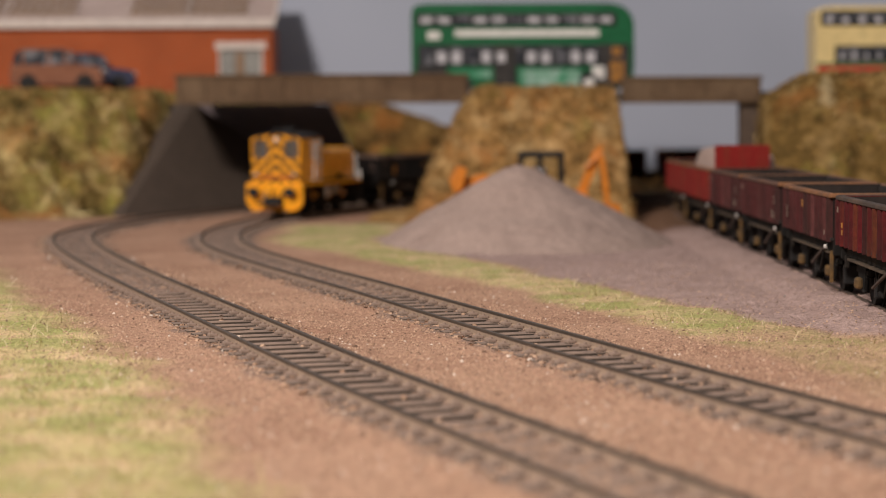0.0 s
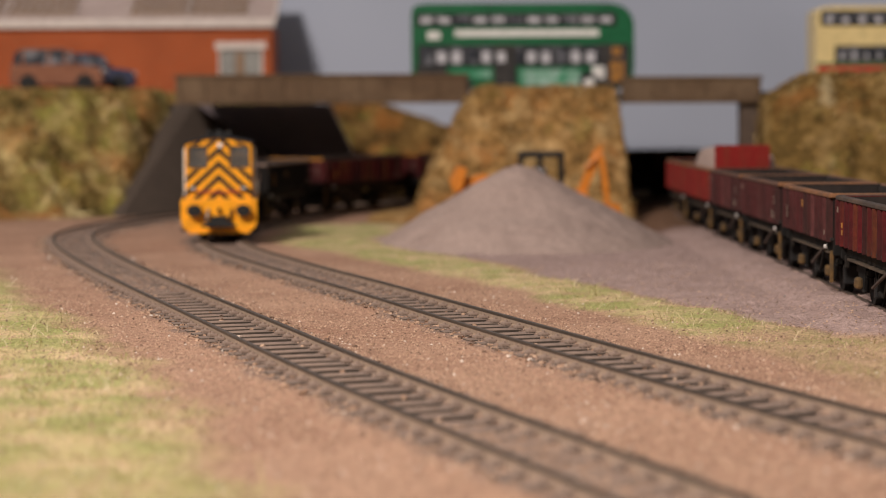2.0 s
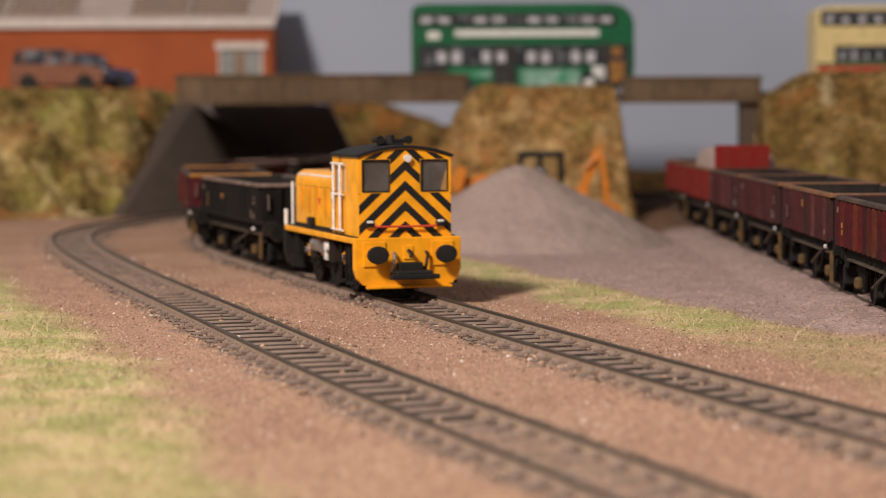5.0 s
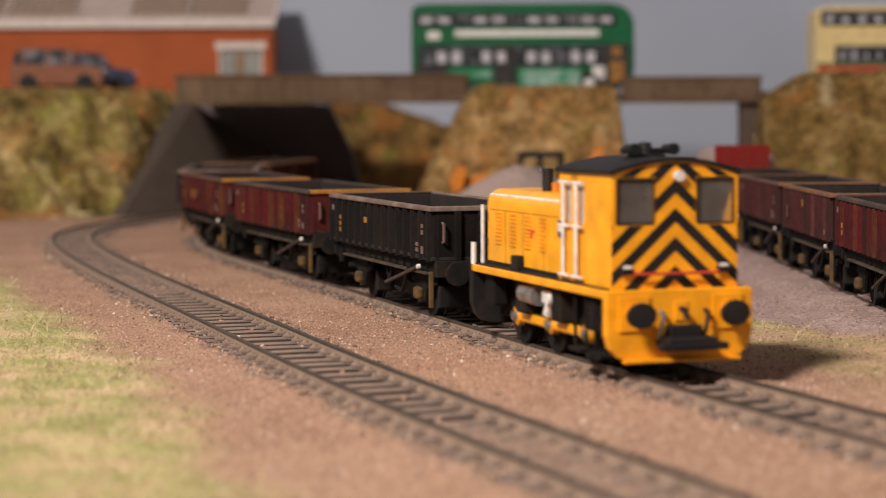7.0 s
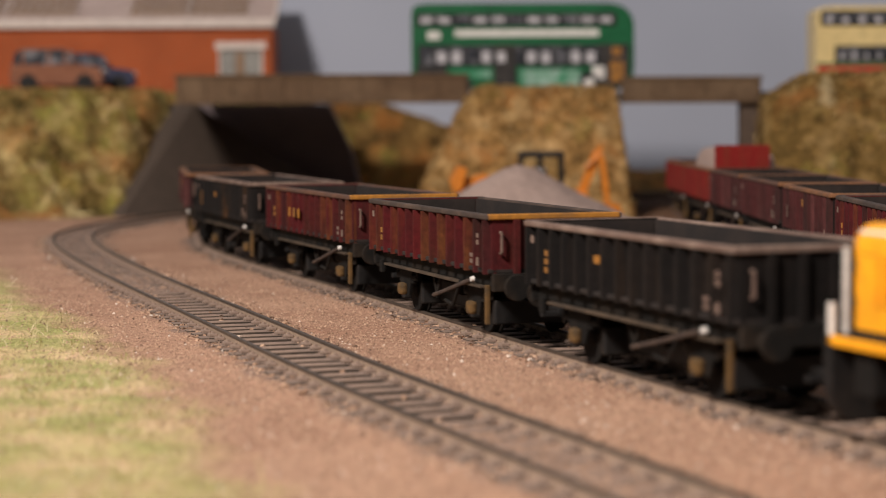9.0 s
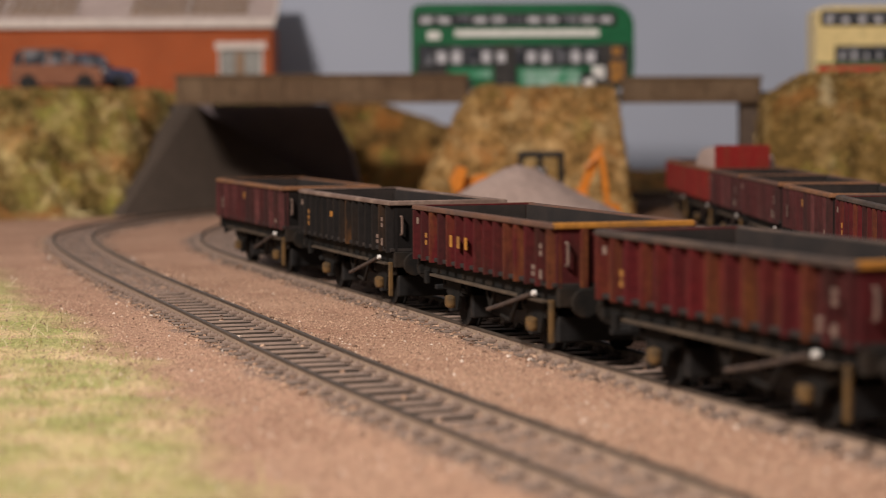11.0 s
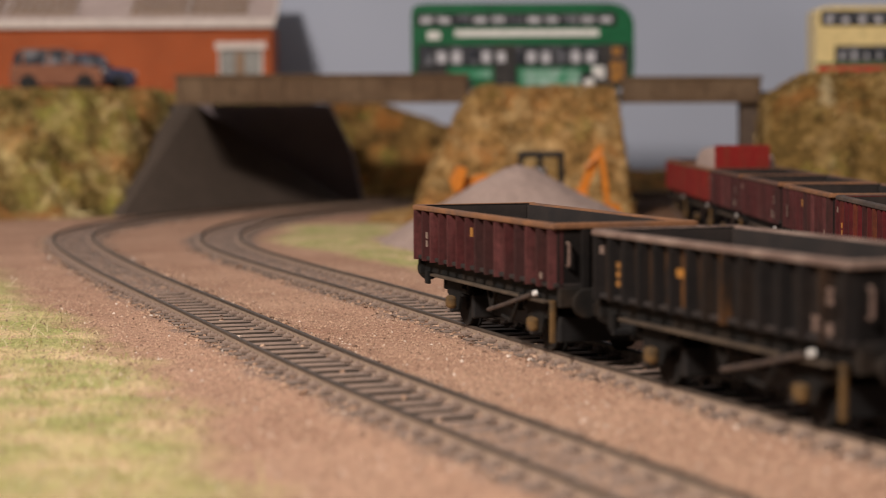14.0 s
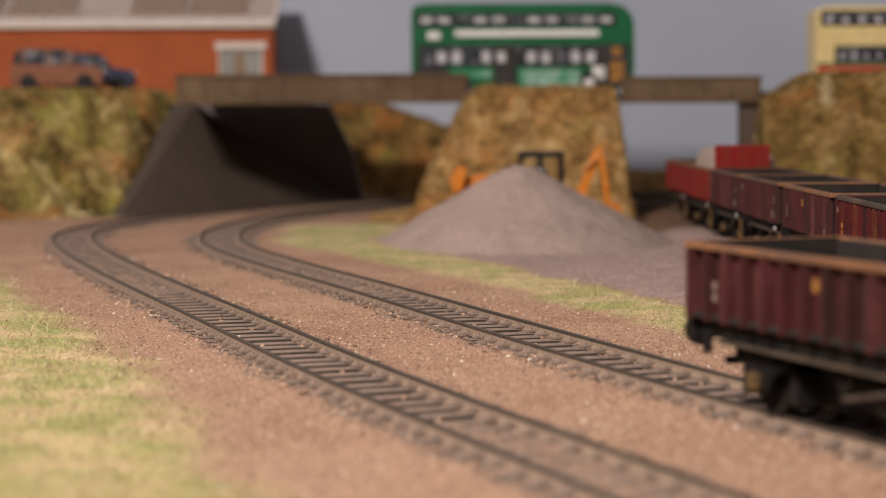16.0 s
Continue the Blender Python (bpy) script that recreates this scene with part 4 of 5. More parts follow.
    if load:
        def heap(x, y):
            return WAG_BASE + 2 + 20.0 * max(0.0, 1 - (abs(x) / (hx - 1)) ** 8) * max(0.0, 1 - (abs(y) / 15.5) ** 10) + 1.2 * fbm(x, y, 6)
        h = grid_mesh("gravel_load", axis_steps([(-hx + 1.5, hx - 1.5, 40)]), axis_steps([(-15, 15, 16)]), heap, GRAVEL)
        h.parent = wg
        tagged(h, "mauve-grey gravel load")
        part("tall_end_panel", box(hx - 1.2, hx + 0.8, -hw + 3, hw - 7.5, WAG_TOP, 39.5, 0.3), REDBODY, tub, "raised red end panel")
    wheels = []
    for ax in axles:
        w = share("wheelset", WAG_WHEEL, wg, at_mm(ax, 0, 6.0))
        wheels.append((w, 6.0, ax))
    return wg, wheels


PALEMARK = RIMDUST
PALE = [(-44.5, 1.5, 24.0, 1.1, PALEMARK), (-44.5, 1.5, 22.4, 1.1, PALEMARK), (-40, 2.0, 17.8, 1.0, RIMDUST), (-40, 2.0, 19.2, 1.0, RIMDUST), (-44.5, 1.6, 17.4, 2.0, RIMDUST), (44, 1.6, 25.0, 1.6, RIMDUST)]
GOLD = [(36, 1.6, 19.0, 1.2, RIMYEL), (36, 1.6, 20.8, 1.2, RIMYEL), (36, 1.6, 22.6, 1.2, RIMYEL), (9, 2.8, 22.8, 1.6, RIMYEL)]
THREE = [(x, 1.9, 20.6, 2.9, RIMYEL) for x in (17, 11.4, 5.8)]
KINDS = {
    "black": ("weathered black open wagon with dusty rim and ochre marks", BLACKW, SOOT, RIMDUST, RIMDUST, PALE + GOLD),
    "red": ("maroon open wagon with ribs and a yellow end rim", MAROON, MAROON, RIMDARK, RIMYEL, PALE + [(36, 1.5, 19.0, 1.4, RIMYEL), (36, 1.5, 21.0, 1.4, RIMYEL)]),
    "dull": ("sooty dark maroon open wagon, heavily weathered", BROWNRED, SOOT, RIMBROWN, RIMRUST, PALE),
    "rust": ("faded maroon open wagon with a rusty orange rim", BROWNRED, SOOT, RIMRUST, RIMRUST, [(2, 1.8, 24.0, 2.2, RIMYEL), (37, 1.4, 19.5, 1.6, RIMDUST), (37, 1.4, 21.6, 1.6, RIMDUST), (-44, 1.5, 17.5, 1.4, RIMDUST)]),
    "marked": ("maroon open wagon with rusty rim and three ochre marks", MAROON, MAROON, RIMBROWN, RIMYEL, PALE + THREE + [(37, 1.5, 20.0, 1.2, RIMYEL), (37, 1.5, 21.8, 1.2, RIMYEL)]),
    "dark": ("black open wagon with rusty brown streaks", STREAKED, SOOT, RIMDUST, RIMDUST, PALE + GOLD),
}
TRAIN = [("black", 161.5), ("red", 286.5), ("marked", 409.5), ("dark", 531.5), ("rust", 652.5)]
made = {}
for kind, offset in TRAIN:
    if kind not in made:
        made[kind] = wagon(*KINDS[kind])
        wg, wheels = made[kind]
    else:
        wg = copy_thing(made[kind][0], Matrix())
        ws = [o for o in wg.children if o.name.startswith("wheelset")]
        ws.sort(key=lambda o: o.matrix_basis.translation.x)
        wheels = [(w, 6.0, x) for w, x in zip(ws, (-29.0, 29.0))]
    MOVERS.append((wg, offset, 29.0, wheels))

# shorter wagons parked in the siding
SHORT = 82.0
parked = {"red": wagon(*KINDS["red"], length=SHORT)[0], "rust": wagon(*KINDS["rust"], length=SHORT)[0], "dull": wagon(*KINDS["dull"], length=SHORT)[0],
          "loaded": wagon("bright red wagon with orange rim, heaped with gravel", REDBODY, REDBODY, RIMRUST, RIMRUST, [], True, SHORT)[0],
          "plain": wagon("bright red open wagon with orange rim", REDBODY, REDBODY, RIMRUST, RIMRUST, [], length=SHORT)[0]}
PARKED = {"red": "ribbed maroon open wagon parked on the siding", "rust": "faded maroon wagon with rusty rim on the siding",
          "dull": "sooty dark maroon wagon parked on the siding", "loaded": "bright red wagon heaped with gravel on the siding",
          "plain": "bright red wagon with orange rim on the siding"}
used = set()
for kind, y in (("red", 443), ("red", 536), ("rust", 630), ("dull", 725), ("dull", 817), ("loaded", 909), ("plain", 1003)):
    s = min(np.linspace(0, LINE_C.length, 1600), key=lambda v: abs(LINE_C.at(v).y - y))
    p = LINE_C.at(s)
    m = at_mm(p.x, p.y, 0, math.degrees(LINE_C.heading(s)))
    if kind in used:
        w = copy_thing(parked[kind], m)
    else:
        w = parked[kind]
        w.matrix_basis = m
        used.add(kind)
    tagged(w, PARKED[kind], group="parked wagons")


# ---- brick building ----
def brick_building():
    b = thing("brick_building", "orange brick building with pale gutter and low roof", "building")
    x0, x1, y0, y1, zb, zt = -350.0, -120.5, 1440.0, 1488.0, 68.5, 114.4
    dx0, dx1, dz = -157.5, -127.5, 101.5
    wall = box(x0, dx0, y0, y0 + 4, zb, zt, 0)
    box(dx1, x1, y0, y0 + 4, zb, zt, 0, wall)
    box(dx0, dx1, y0, y0 + 4, dz, zt, 0, wall)
    part("front_wall", wall, BRICK, b)
    part("side_wall", box(x1 - 4, x1, y0 + 4, y1, zb, zt, 0), BRICK, b)
    part("side_wall", box(x0, x0 + 4, y0 + 4, y1, zb, zt, 0), BRICK, b)
    part("rear_wall", box(x0, x1, y1, y1 + 4, zb, zt, 0), BRICK, b)
    d = part("door", box(dx0 + 1, dx1 - 1, y0 + 1.5, y0 + 3, zb, dz - 1, 0.2), GREYDOOR, b, "grey glazed door")
    for k in range(3):
        xx = dx0 + 3 + k * 8.2
        part("door_panel", box(xx, xx + 6.2, y0 + 0.9, y0 + 1.5, 78, dz - 4, 0.2), ROOFPANE if k == 1 else GREYDOOR, d)
    f = box(dx0 - 0.6, dx0 + 0.8, y0 - 0.8, y0 + 2, zb, dz, 0.2)
    box(dx1 - 0.8, dx1 + 0.6, y0 - 0.8, y0 + 2, zb, dz, 0.2, f)
    box(dx0 - 3, dx1 + 3, y0 - 1.4, y0 + 2, dz - 2.0, dz + 3.2, 0.2, f)
    part("door_frame", f, TRIM, b, "pale door frame")
    part("gutter", box(x0 - 2, x1 + 3, y0 - 5, y0 + 1, zt, zt + 6.6, 0.8), TRIM, b, "pale pink-white gutter board")
    roof = [(y0 - 3, zt + 6.4), (y0 + 48, zt + 30), (y1 + 4, zt + 30), (y1 + 4, zt + 27.6), (y0 + 48, zt + 27.6), (y0 - 3, zt + 4.6)]
    part("roof", extrude(roof, "x", x0 - 2, x1 + 2), ROOF, b)
    for xa, xb in ((-346, -312), (-308, -260), (-221, -181), (-179, -138)):
        bm = bmesh.new()
        sl = (30 - 6.4) / 51
        pr = [(y0 + 4, zt + 6.4 + 7 * sl + 0.3), (y0 + 44, zt + 6.4 + 47 * sl + 0.3), (y0 + 44, zt + 6.4 + 47 * sl + 1.3), (y0 + 4, zt + 6.4 + 7 * sl + 1.3)]
        extrude(pr, "x", xa, xb, bm)
        rl = part("roof_light", bm, ROOFPANE, b, "brown-tinted roof light")
        n = int((xb - xa) / 6)
        for k in range(n + 1):
            xx = xa + (xb - xa) * k / n
            bar = bmesh.new()
            extrude([(u, v + 0.9) for u, v in pr], "x", xx - 0.4, xx + 0.4, bar)
            part("glazing_bar", bar, TRIM, rl)
    part("bargeboard", extrude([(y0 - 3, zt + 5), (y0 + 48, zt + 28.6), (y0 + 48, zt + 32), (y0 - 3, zt + 8.6)], "x", x1 + 2, x1 + 4), TRIM, b)


brick_building()


# ---- road vehicles: x along the body, wheels on z = 0 ----
def wheel_part(x, y, r, w, parent, rim_mat):
    s = 1 if y > 0 else -1
    ty = part("wheel", cyl((x, y - w / 2, r), (x, y + w / 2, r), r, seg=18), TYRE, parent)
    part("hub", cyl((x, y + s * w / 2, r), (x, y + s * (w / 2 + 0.4), r), r * 0.55, r * 0.45, 12), rim_mat, ty)


def car(name, label, paint, L, W, H, m):
    c = thing(name, label, "car", "parked cars")
    hl, hw = L / 2, W / 2
    body = [(-hl, 5), (-hl + 1, 3), (hl - 2, 3), (hl, 5), (hl - 0.4, H * 0.5), (hl - 3, H * 0.56), (hl - L * 0.24, H * 0.62), (-hl + 1, H * 0.62), (-hl + 0.3, H * 0.5)]
    part("body", extrude(body, "y", -hw, hw, bevel=0.7), paint, c)
    cab = [(hl - L * 0.26, H * 0.6), (hl - L * 0.37, H * 0.95), (hl - L * 0.45, H), (-hl + L * 0.12, H), (-hl + L * 0.05, H * 0.9), (-hl + 1.4, H * 0.6)]
    part("cabin", extrude(cab, "y", -hw + 1.6, hw - 1.6, bevel=0.6), BUSGLASS, c, "dark car glazing")
    part("roof", extrude([(hl - L * 0.42, H * 0.98), (hl - L * 0.46, H + 0.5), (-hl + L * 0.12, H + 0.5), (-hl + L * 0.08, H * 0.97)], "y", -hw + 1.4, hw - 1.4, bevel=0.2), paint, c)
    for sgn in (-1, 1):
        for u in (hl - L * 0.40, -hl + L * 0.42, -hl + L * 0.14):
            part("pillar", box(u - 0.7, u + 0.7, sgn * (hw - 1.6) - 0.3, sgn * (hw - 1.6) + 0.3, H * 0.6, H * 0.98, 0), paint, c)
        for x in (hl - L * 0.19, -hl + L * 0.2):
            part("wheel_arch", cyl((x, sgn * (hw - 1.0), 4.6), (x, sgn * (hw + 0.25), 4.6), 5.6, 5.6, 18), TYRE, c)
            wheel_part(x, sgn * (hw - 0.6), 4.6, 3.0, c, BLACK)
        part("headlight", box(hl - 2.4, hl + 0.2, sgn * (hw - 3) - 2.0, sgn * (hw - 3) + 2.0, H * 0.40, H * 0.52, 0.5), WHITE, c)
        part("door_mirror", box(hl - L * 0.34, hl - L * 0.30, sgn * (hw + 0.8) - 1.0, sgn * (hw + 0.8) + 1.0, H * 0.6, H * 0.68, 0.3), paint, c)
    part("bumper", box(hl - 1, hl + 0.8, -hw + 1, hw - 1, 3.2, 6.6, 0.5), BLACK, c)
    c.matrix_basis = m


car("parked_car", "copper metallic off-road car parked by the building", COPPER, 58, 24, 26, at_mm(-243, 1292, 69.2, 2))
car("parked_car", "dark navy car parked behind the copper car", NAVY, 55, 23, 24, at_mm(-228, 1330, 69.2, 6))


def bus(label, paint, L, W, H, m, cream):
    b = thing("double_decker_bus", label, "bus", "double-decker buses")
    hl, hw = L / 2, W / 2
    r = 13.0 if not cream else 3.0
    prof = [(-hl, 3.5), (hl - 1.0, 3.5), (hl, 8.0), (hl, H * 0.55)]
    prof += [(hl - r + r * math.cos(a), H - r + r * math.sin(a)) for a in (radians(15 * k) for k in range(0, 7))]
    prof += [(-hl + 5 + 5 * math.cos(a), H - 5 + 5 * math.sin(a)) for a in (radians(90 + 15 * k) for k in range(0, 7))]
    body = part("body", extrude(prof, "y", -hw, hw, bevel=1.2), paint, b)
    for sgn in (-1, 1):
        y = sgn * hw
        def slab(name, x0, x1, z0, z1, mat, label="", proud=0.35, parent=b, rnd=0.8):
            return part(name, box(x0, x1, min(y, y + sgn * proud), max(y, y + sgn * proud), z0, z1, min(rnd, proud * 0.45)), mat, parent, label)
        up0, up1, lo0, lo1 = (H * 0.772, H * 0.882, H * 0.325, H * 0.53) if not cream else (H * 0.795, H * 0.945, H * 0.366, H * 0.534)
        for z0, z1, n, x0, x1 in ((up0, up1, 11, -hl + 4, hl - 12), (lo0, lo1, 13, -hl + 5 + (8 if cream else 0), hl - 13)):
            band = slab("window_band", x0 - 1, x1 + 1, z0 - 0.8, z1 + 0.8, BLACK)
            for k in range(n):
                a = x0 + (x1 - x0) * k / n + 0.8
                e = x0 + (x1 - x0) * (k + 1) / n - 0.8
                slab("window", a, e, z0, z1, BUSGLASS, proud=0.6, parent=band)
                if not cream and (k * 7 + int(z0)) % 3:
                    slab("pale_seat", a + 0.8, e - 1.2, z0 + 1.2, z0 + (z1 - z0) * 0.72, SEATS, proud=0.75, parent=band)
                if cream:
                    slab("pale_seat", a + 1.5, e - 3, z0 + 1, z0 + (z1 - z0) * 0.6, SEATS, proud=0.75, parent=band)
        if not cream:
            slab("advert_strip", -hl + 27, hl - 22, H * 0.64, H * 0.715, WHITE, "white lettering strip")
            slab("route_panel", -hl + 10, -hl + 18, H * 0.61, H * 0.70, WHITE)
            slab("lower_skirt", -hl + 3, hl - 3, 4.2, H * 0.28, BUSGREEN)
            slab("swoosh_panel", -2, 36, 5.0, H * 0.27, BUSPALE, "pale green swoosh panel", 0.6)
            slab("swoosh_panel", -44, -20, 10.0, H * 0.27, BUSPALE, "pale green swoosh panel", 0.6)
            slab("door", -18, -4, 4.5, H * 0.55, DARKIN, "dark centre door", 0.7)
            slab("door", hl - 21, hl - 3, 4.5, H * 0.55, DARKIN, "dark front door", 0.7)
            slab("marker", hl - 15, hl - 6, H * 0.13, H * 0.36, RIMYEL, "", 0.9)
            slab("marker", hl - 14, hl - 8, H * 0.42, H * 0.52, RIMYEL, "", 0.9)
            slab("engine_grille", -hl + 3, -hl + 22, 6, H * 0.31, DARKIN, "", 0.7)
            slab("white_disc", hl - 26, hl - 18, 9, 17, WHITE, "", 0.8)
        else:
            slab("green_band", -hl + 1, hl - 1, H * 0.31, H * 0.345, BUSGREEN)
            slab("red_skirt", -hl + 1, hl - 1, 4.0, H * 0.305, RED)
        for x in (-hl + 30, hl - 28):
            part("wheel_arch", cyl((x, y - sgn * 1.0, 6.2), (x, y + sgn * 0.5, 6.2), 7.8, 7.8, 20), DARKIN, b)
            wheel_part(x, y - sgn * 0.8, 6.3, 3.4, b, WHITE if not cream else STEEL)
    scr = box(hl - 0.4, hl + 0.4, -hw + 2, hw - 2, H * 0.28, H * 0.55, 0.3)
    part("windscreen", scr, BUSGLASS, b)
    part("upper_windscreen", box(hl - 3.4, hl - 0.2, -hw + 2, hw - 2, H * 0.66, H * 0.84, 0.5), BUSGLASS, b)
    part("roof_panel", box(-hl + 8, hl - 14, -hw + 3, hw - 3, H - 0.4, H + 0.7, 0.3), paint, b)
    b.matrix_basis = m


bus("dark green double-decker bus with pale adverts on the bridge", BUSGREEN, 139, 33, 55.8, at_mm(50, 1292, 65.7), False)
bus("cream double-decker bus with dark windows on the road", BUSCREAM, 128, 32, 53.2, at_mm(297, 1292, 65.7), True)


# ---- backhoe loader behind the gravel heap ----
def backhoe():
    d = thing("backhoe_loader", "orange backhoe loader with dark cab behind the gravel heap", "digger")
    part("chassis", box(22, 72, 1012, 1030, 5, 15, 1), DIGGER, d)
    part("bonnet", box(22, 38, 1013, 1029, 14, 22, 1.5), DIGGER, d)
    cab = box(38, 60, 1010, 1032, 31.5, 34.4, 0.6)
    for x in (38.8, 48.5, 59.2):
        for y in (1011, 1031):
            box(x - 0.9, x + 0.9, y - 0.8, y + 0.8, 14, 32, 0, cab)
    part("cab_frame", cab, BLACK, d, "black cab frame")
    for y in (1010.4, 1031.6):
        gl = part("cab_window", box(39.5, 58.5, y - 0.1, y + 0.1, 18, 31.4, 0), GLASS, d)
        gl.visible_shadow = False
    part("seat", box(44, 52, 1017, 1025, 14, 26, 1.2), SEATS, d)
    for x, r in ((30, 5.5), (60, 8.0)):
        for y in (1009, 1033):
            wheel_part(x, y + (0.01 if y > 1020 else 0), r, 5, d, DIGGER)
    for y in (1013, 1029):
        part("loader_arm", extrude([(34, 20), (20, 23), (10, 21), (6, 14), (9, 13), (13, 18), (20, 20), (33, 16)], "y", y - 1.2, y + 1.2, bevel=0.3), DIGGER, d)
    part("loader_bucket", extrude([(9, 15), (12, 26), (7, 27.5), (3, 20), (5, 15)], "y", 1006, 1036, bevel=0.4), DIGGER, d)
    part("boom", extrude([(66, 6), (69, 7), (76, 24), (79.5, 34), (78, 36.5), (75, 34), (68, 16)], "y", 1018.5, 1022.5, bevel=0.4), DIGGER, d, "orange backhoe boom")
    part("dipper", extrude([(76.5, 37), (79.5, 37.5), (82, 22), (83.5, 9), (80.5, 8), (79, 22)], "y", 1016.5, 1018.4, bevel=0.3), DIGGER, d, "orange dipper arm")
    part("hydraulic_ram", cyl((71, 1017, 26), (80, 1017, 34), 1.0), DIGGER, d)
    part("bucket", extrude([(82, 9), (88, 8), (90, 2), (84, -2), (80, 1)], "y", 1013, 1025, bevel=0.3), DIGGER, d)
    part("stabiliser", box(68, 72, 1005, 1012, -2, 14, 0.5), DIGGER, d)
    part("stabiliser", box(68, 72, 1031, 1038, -2, 14, 0.5), DIGGER, d)


backhoe()


# ---- loose scatter: grains and dry grass ----
def scatter(name, label, material, spots, maker, category):
    vs, fs = [], []
    for x, y, z, rnd in spots:
        maker(vs, fs, x, y, z, rnd)
    me = bpy.data.meshes.new(name)
    me.from_pydata([(a * MM, b * MM, c * MM) for a, b, c in vs], [], fs)
    me.materials.append(material)
    ob = new(name, me)
    return tagged(ob, label, category, kind="stuff")


def grain(vs, fs, x, y, z, rnd):
    r = rnd.choice((0.2, 0.25, 0.3, 0.34, 0.42)) * rnd.uniform(0.7, 1.25)
    k = len(vs)
    a = rnd.uniform(0, 6.28)
    h = r * rnd.uniform(0.6, 1.1)
    for j in range(4):
        q = a + j * 1.571 + rnd.uniform(-0.4, 0.4)
        vs.append((x + math.cos(q) * r * rnd.uniform(0.7, 1.2), y + math.sin(q) * r * rnd.uniform(0.7, 1.2), z + rnd.uniform(-0.15, 0.2) * r))
    vs.append((x + rnd.uniform(-.4, .4) * r, y + rnd.uniform(-.4, .4) * r, z + h))
    fs += [(k, k + 1, k + 4), (k + 1, k + 2, k + 4), (k + 2, k + 3, k + 4), (k + 3, k, k + 4)]


def chip(vs, fs, x, y, z, rnd):
    """Larger ballast lumps along the sleeper ends."""
    r = rnd.uniform(0.4, 0.85)
    k = len(vs)
    for zz, rr in ((-0.4, 1.0), (0.5, 0.75)):
        a = rnd.uniform(0, 6.28)
        for j in range(5):
            q = a + j * 1.2566
            vs.append((x + math.cos(q) * r * rr * rnd.uniform(0.75, 1.2), y + math.sin(q) * r * rr * rnd.uniform(0.75, 1.2), z + zz * r * rnd.uniform(0.7, 1.1)))
    for j in range(5):
        fs.append((k + j, k + (j + 1) % 5, k + 5 + (j + 1) % 5, k + 5 + j))
    fs.append(tuple(k + 5 + j for j in range(5)))


def blade(vs, fs, x, y, z, rnd):
    a = rnd.uniform(0, 6.28)
    h = rnd.uniform(0.5, 1.9) if rnd.random() < 0.93 else rnd.uniform(2, 4.2)
    lean = rnd.uniform(1.0, 2.6) * h
    w = rnd.uniform(0.05, 0.10)
    k = len(vs)
    dx, dy = math.cos(a), math.sin(a)
    b = rnd.uniform(0, 6.28)
    px, py = math.cos(b) * w, math.sin(b) * w
    vs += [(x - px, y - py, z - 0.3), (x + px, y + py, z - 0.3), (x + dx * lean * 0.45 + px, y + dy * lean * 0.45 + py, z + h * 0.7),
           (x + dx * lean * 0.45 - px, y + dy * lean * 0.45 - py, z + h * 0.7), (x + dx * lean, y + dy * lean, z + h)]
    fs += [(k, k + 1, k + 2, k + 3), (k + 3, k + 2, k + 4)]


def tuft(vs, fs, x, y, z, rnd):
    for _ in range(2):
        a, b = rnd.uniform(0, 6.28), rnd.uniform(0, 6.28)
        h, w = rnd.uniform(1.0, 3.2), rnd.uniform(0.35, 0.9)
        k = len(vs)
        l = rnd.uniform(0.4, 1.2) * h
        vs += [(x - math.cos(b) * w, y - math.sin(b) * w, z - 0.8), (x + math.cos(b) * w, y + math.sin(b) * w, z - 0.8), (x + math.cos(a) * l, y + math.sin(a) * l - 1, z + h * 0.6)]
        fs.append((k, k + 1, k + 2))


def ground_spots(n, seed, x0, x1, y0, y1, rule):
    rnd = random.Random(seed)
    out = []
    while len(out) < n:
        t = rnd.random()
        y = y0 * (y1 / y0) ** t
        half = 0.26 * y
        x = rnd.uniform(max(x0, -half), min(x1, half))
        if rnd.random() < rule(x, y):
            out.append((x, y, ground_height(x, y), rnd))
    return out


scatter("grit", "fine brown grit scattered over the ground", STONEBITS, ground_spots(52000, 1, -200, 200, 230, 760, lambda x, y: 1 - 0.75 * max(yard(x, y), strip(x, y))), grain, "grit")


def shoulder_spots():
    rnd = random.Random(2)
    out = []
    for line, s0, s1 in ((LINE_A, 560, LINE_A.length - 60), (LINE_B, 1350, 2060)):
        s = s0
        while s < s1:
            p, a = line.at(s), line.heading(s)
            for _ in range(2):
                d = rnd.choice((-1, 1)) * rnd.gauss(13.2, 1.6)
                x, y = p.x - math.sin(a) * d, p.y + math.cos(a) * d
                out.append((x, y, ground_height(x, y) + 0.1, rnd))
            if rnd.random() < 0.16:
                d = rnd.uniform(-7, 7)
                out.append((p.x - math.sin(a) * d, p.y + math.cos(a) * d, -2.2, rnd))
            s += rnd.uniform(0.8, 1.8)
    return out


scatter("ballast", "lumps of ballast along the sleeper ends", STONEBITS, shoulder_spots(), chip, "ballast")


def bead(vs, fs, x, y, z, rnd):
    r = rnd.uniform(0.2, 0.38)
    k = len(vs)
    n, m = 10, 6
    for j in range(m + 1):
        a = math.pi * j / m
        for i in range(n):
            b = math.tau * i / n
            vs.append((x + r * math.sin(a) * math.cos(b), y + r * math.sin(a) * math.sin(b), z + 0.2 + r * math.cos(a)))
    for j in range(m):
        for i in range(n):
            fs.append((k + j * n + i, k + j * n + (i + 1) % n, k + (j + 1) * n + (i + 1) % n, k + (j + 1) * n + i))


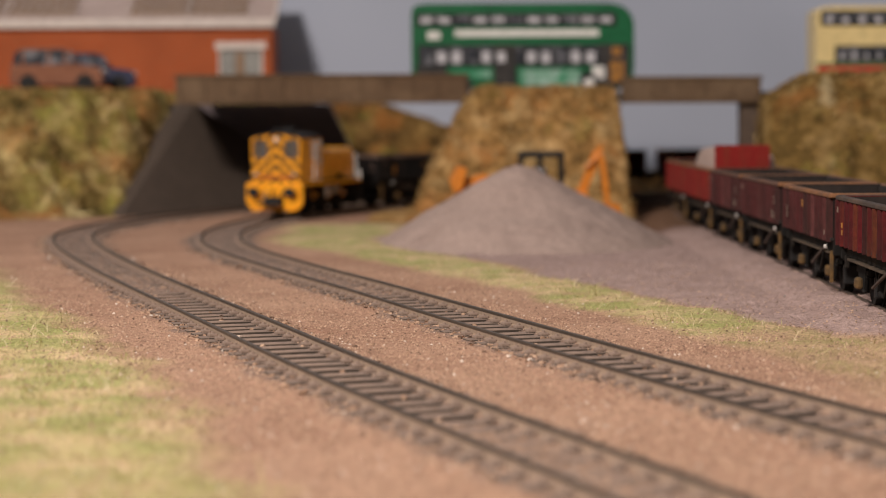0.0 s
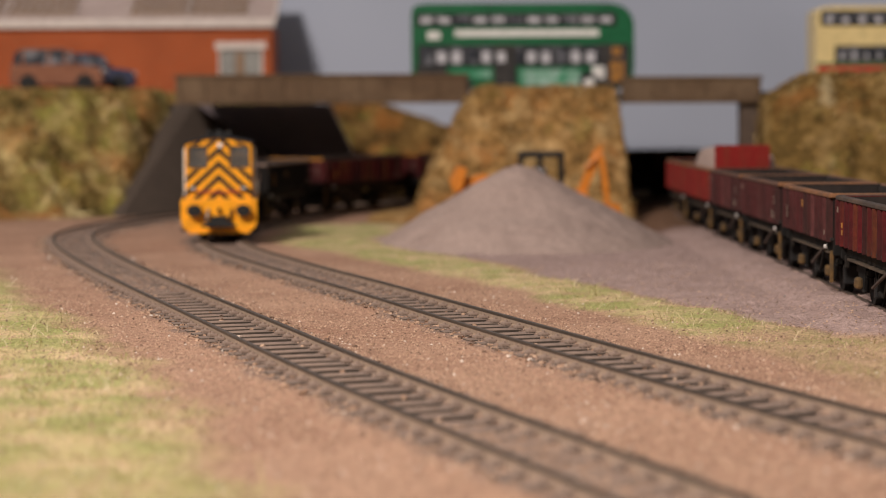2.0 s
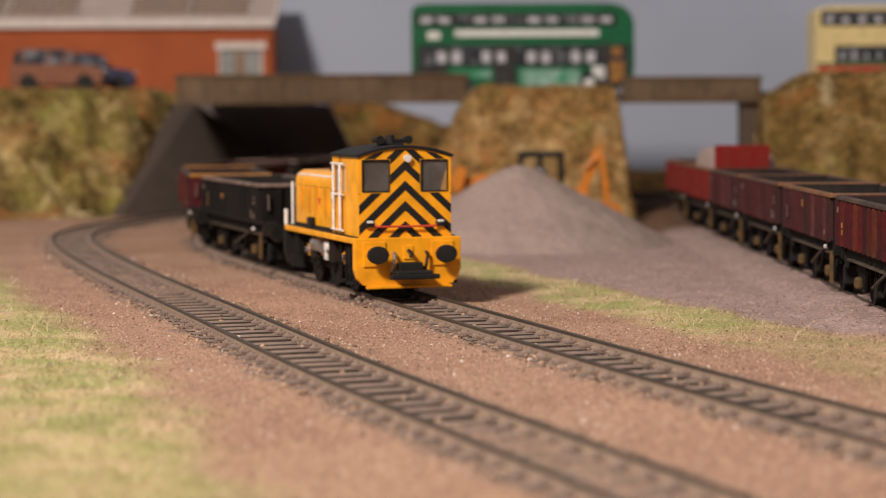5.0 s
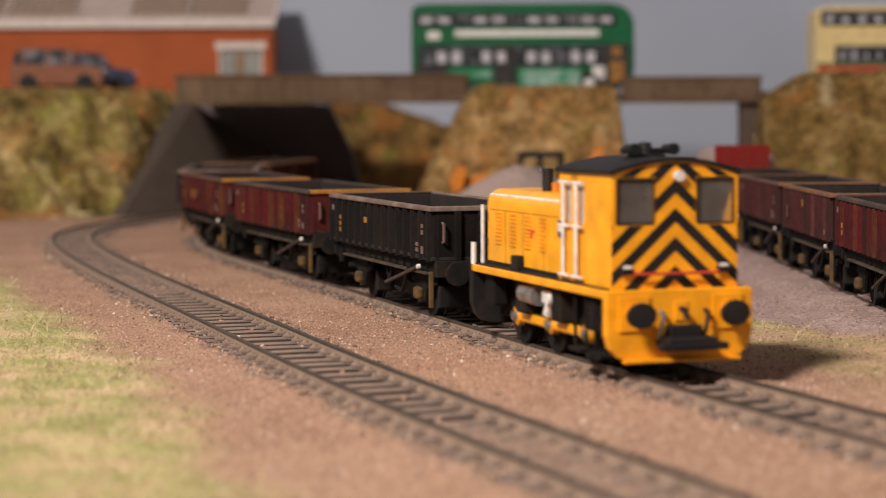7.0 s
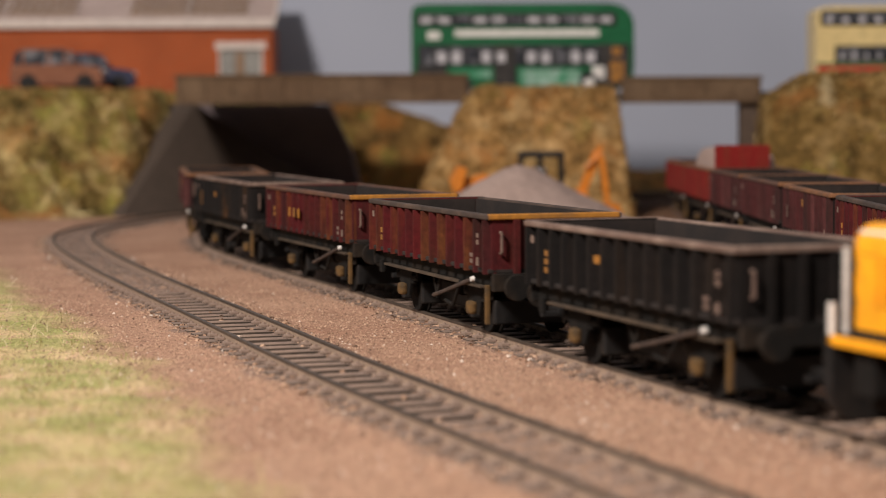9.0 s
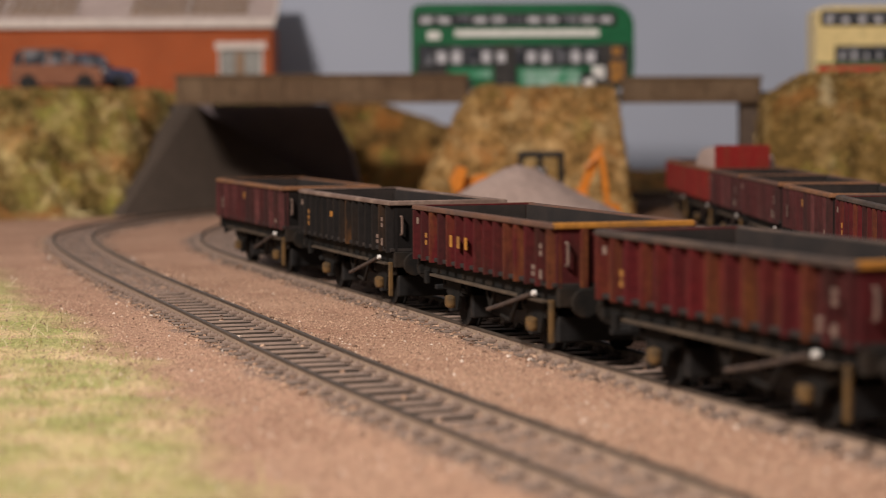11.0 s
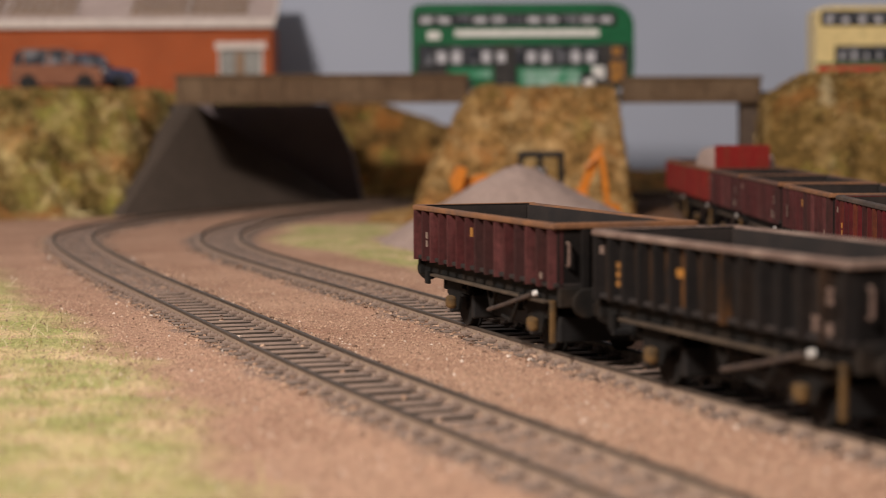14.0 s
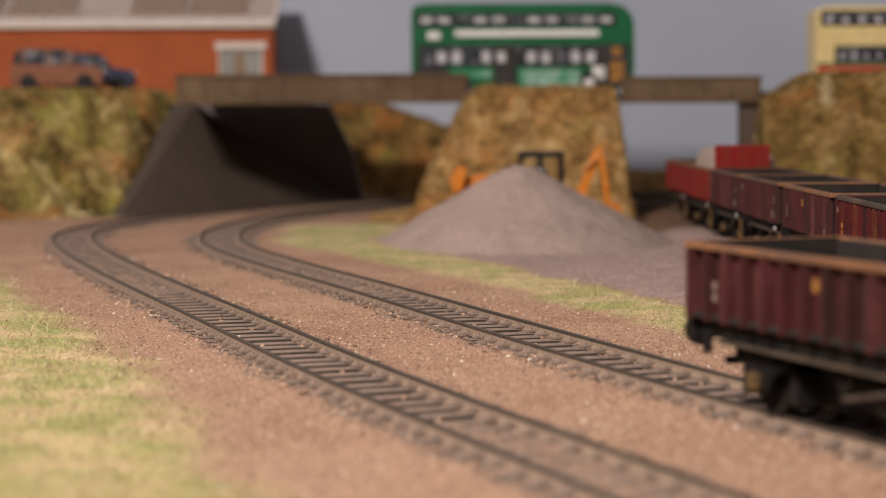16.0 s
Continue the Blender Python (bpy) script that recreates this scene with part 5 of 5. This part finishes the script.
CHIP_PLACES = ((-64, 304), (-50, 303), (-3, 328), (-7, 400), (18, 395), (41, 447), (-60, 372), (26, 470))
RND = random.Random(9)
chips = scatter("mineral_grit", "tiny shiny mineral grains among the grit", CHIP,
                [(x, y, ground_height(x, y), RND) for x, y in CHIP_PLACES] + ground_spots(26, 8, -150, 150, 260, 640, lambda x, y: 1.0), bead, "grit")
for f in chips.data.polygons:
    f.use_smooth = True
scatter("grass", "short dry yellow-green scenic grass", BLADES, ground_spots(7500, 3, -260, 200, 250, 900, lambda x, y: max(0.0, strip(x, y) - 0.25)), blade, "grass")


def bank_spots(fn, n, seed, x0, x1, y0, y1, low=2.0):
    rnd = random.Random(seed)
    out = []
    while len(out) < n:
        x, y = rnd.uniform(x0, x1), rnd.uniform(y0, y1)
        z = fn(x, y)
        if z > low:
            out.append((x, y, z, rnd))
    return out


BANKS = [o for o in scene.objects if o.name.startswith(("embankment", "bridge_mound")) and o.type == "MESH"]
for bank_ob, fn, n, area in ((BANKS[0], left_bank, 6000, (-300, -150, 1050, 1240)), (BANKS[1], mid_bank, 5000, (-38, 126, 1045, 1200)),
                             (BANKS[2], right_bank, 6000, (145, 330, 935, 1250)), (BANKS[3], back_bank, 1500, (-75, 100, 1380, 1490))):
    g = scatter("grass_cover", "coarse olive and tan grass", TUFTS, bank_spots(fn, n, 4, *area), tuft, "")
    g.parent = bank_ob


# ---- what moves ----
HEAD = [(0.0, 1123.0), (0.5, 1178.0), (1.0, 1230.0), (1.5, 1279.0), (2.0, 1327.0), (2.5, 1375.0), (3.0, 1424.0), (3.5, 1474.0), (4.0, 1522.0), (4.6, 1580.0),
        (5.4, 1657.0), (6.3, 1742.0), (7.0, 1807.0), (8.0, 1891.5), (9.0, 1975.5), (10.0, 2058.3), (12.0, 2221.6), (14.0, 2383.6), (16.0, 2546.5)]


def train_pose(offset, half, t):
    s = lerp_table(HEAD, t) - offset
    a, b = LINE_B.at(s - half), LINE_B.at(s + half)
    c = (a + b) / 2
    return at_mm(c.x, c.y, 0, math.degrees(math.atan2(b.y - a.y, b.x - a.x)))


def motions():
    times = [k / 15 for k in range(241)]
    for rod, turned in RODS:
        def crank(t):
            a = (lerp_table(HEAD, t) - lerp_table(HEAD, 6.4)) / 7.0 + turned
            return at_mm(3.2 * math.sin(a), 0, 7.0 + 3.2 * math.cos(a))
        walk(rod, [(t, crank(t)) for t in times])
    for ob, offset, half, wheels in MOVERS:
        walk(ob, [(t, train_pose(offset, half, t)) for t in times[::3]])
        for w, r, x in wheels:
            walk(w, [(t, at_mm(x, 0, r) @ Matrix.Rotation((lerp_table(HEAD, t) - HEAD[0][1]) / r, 4, "Y")) for t in times])


motions()
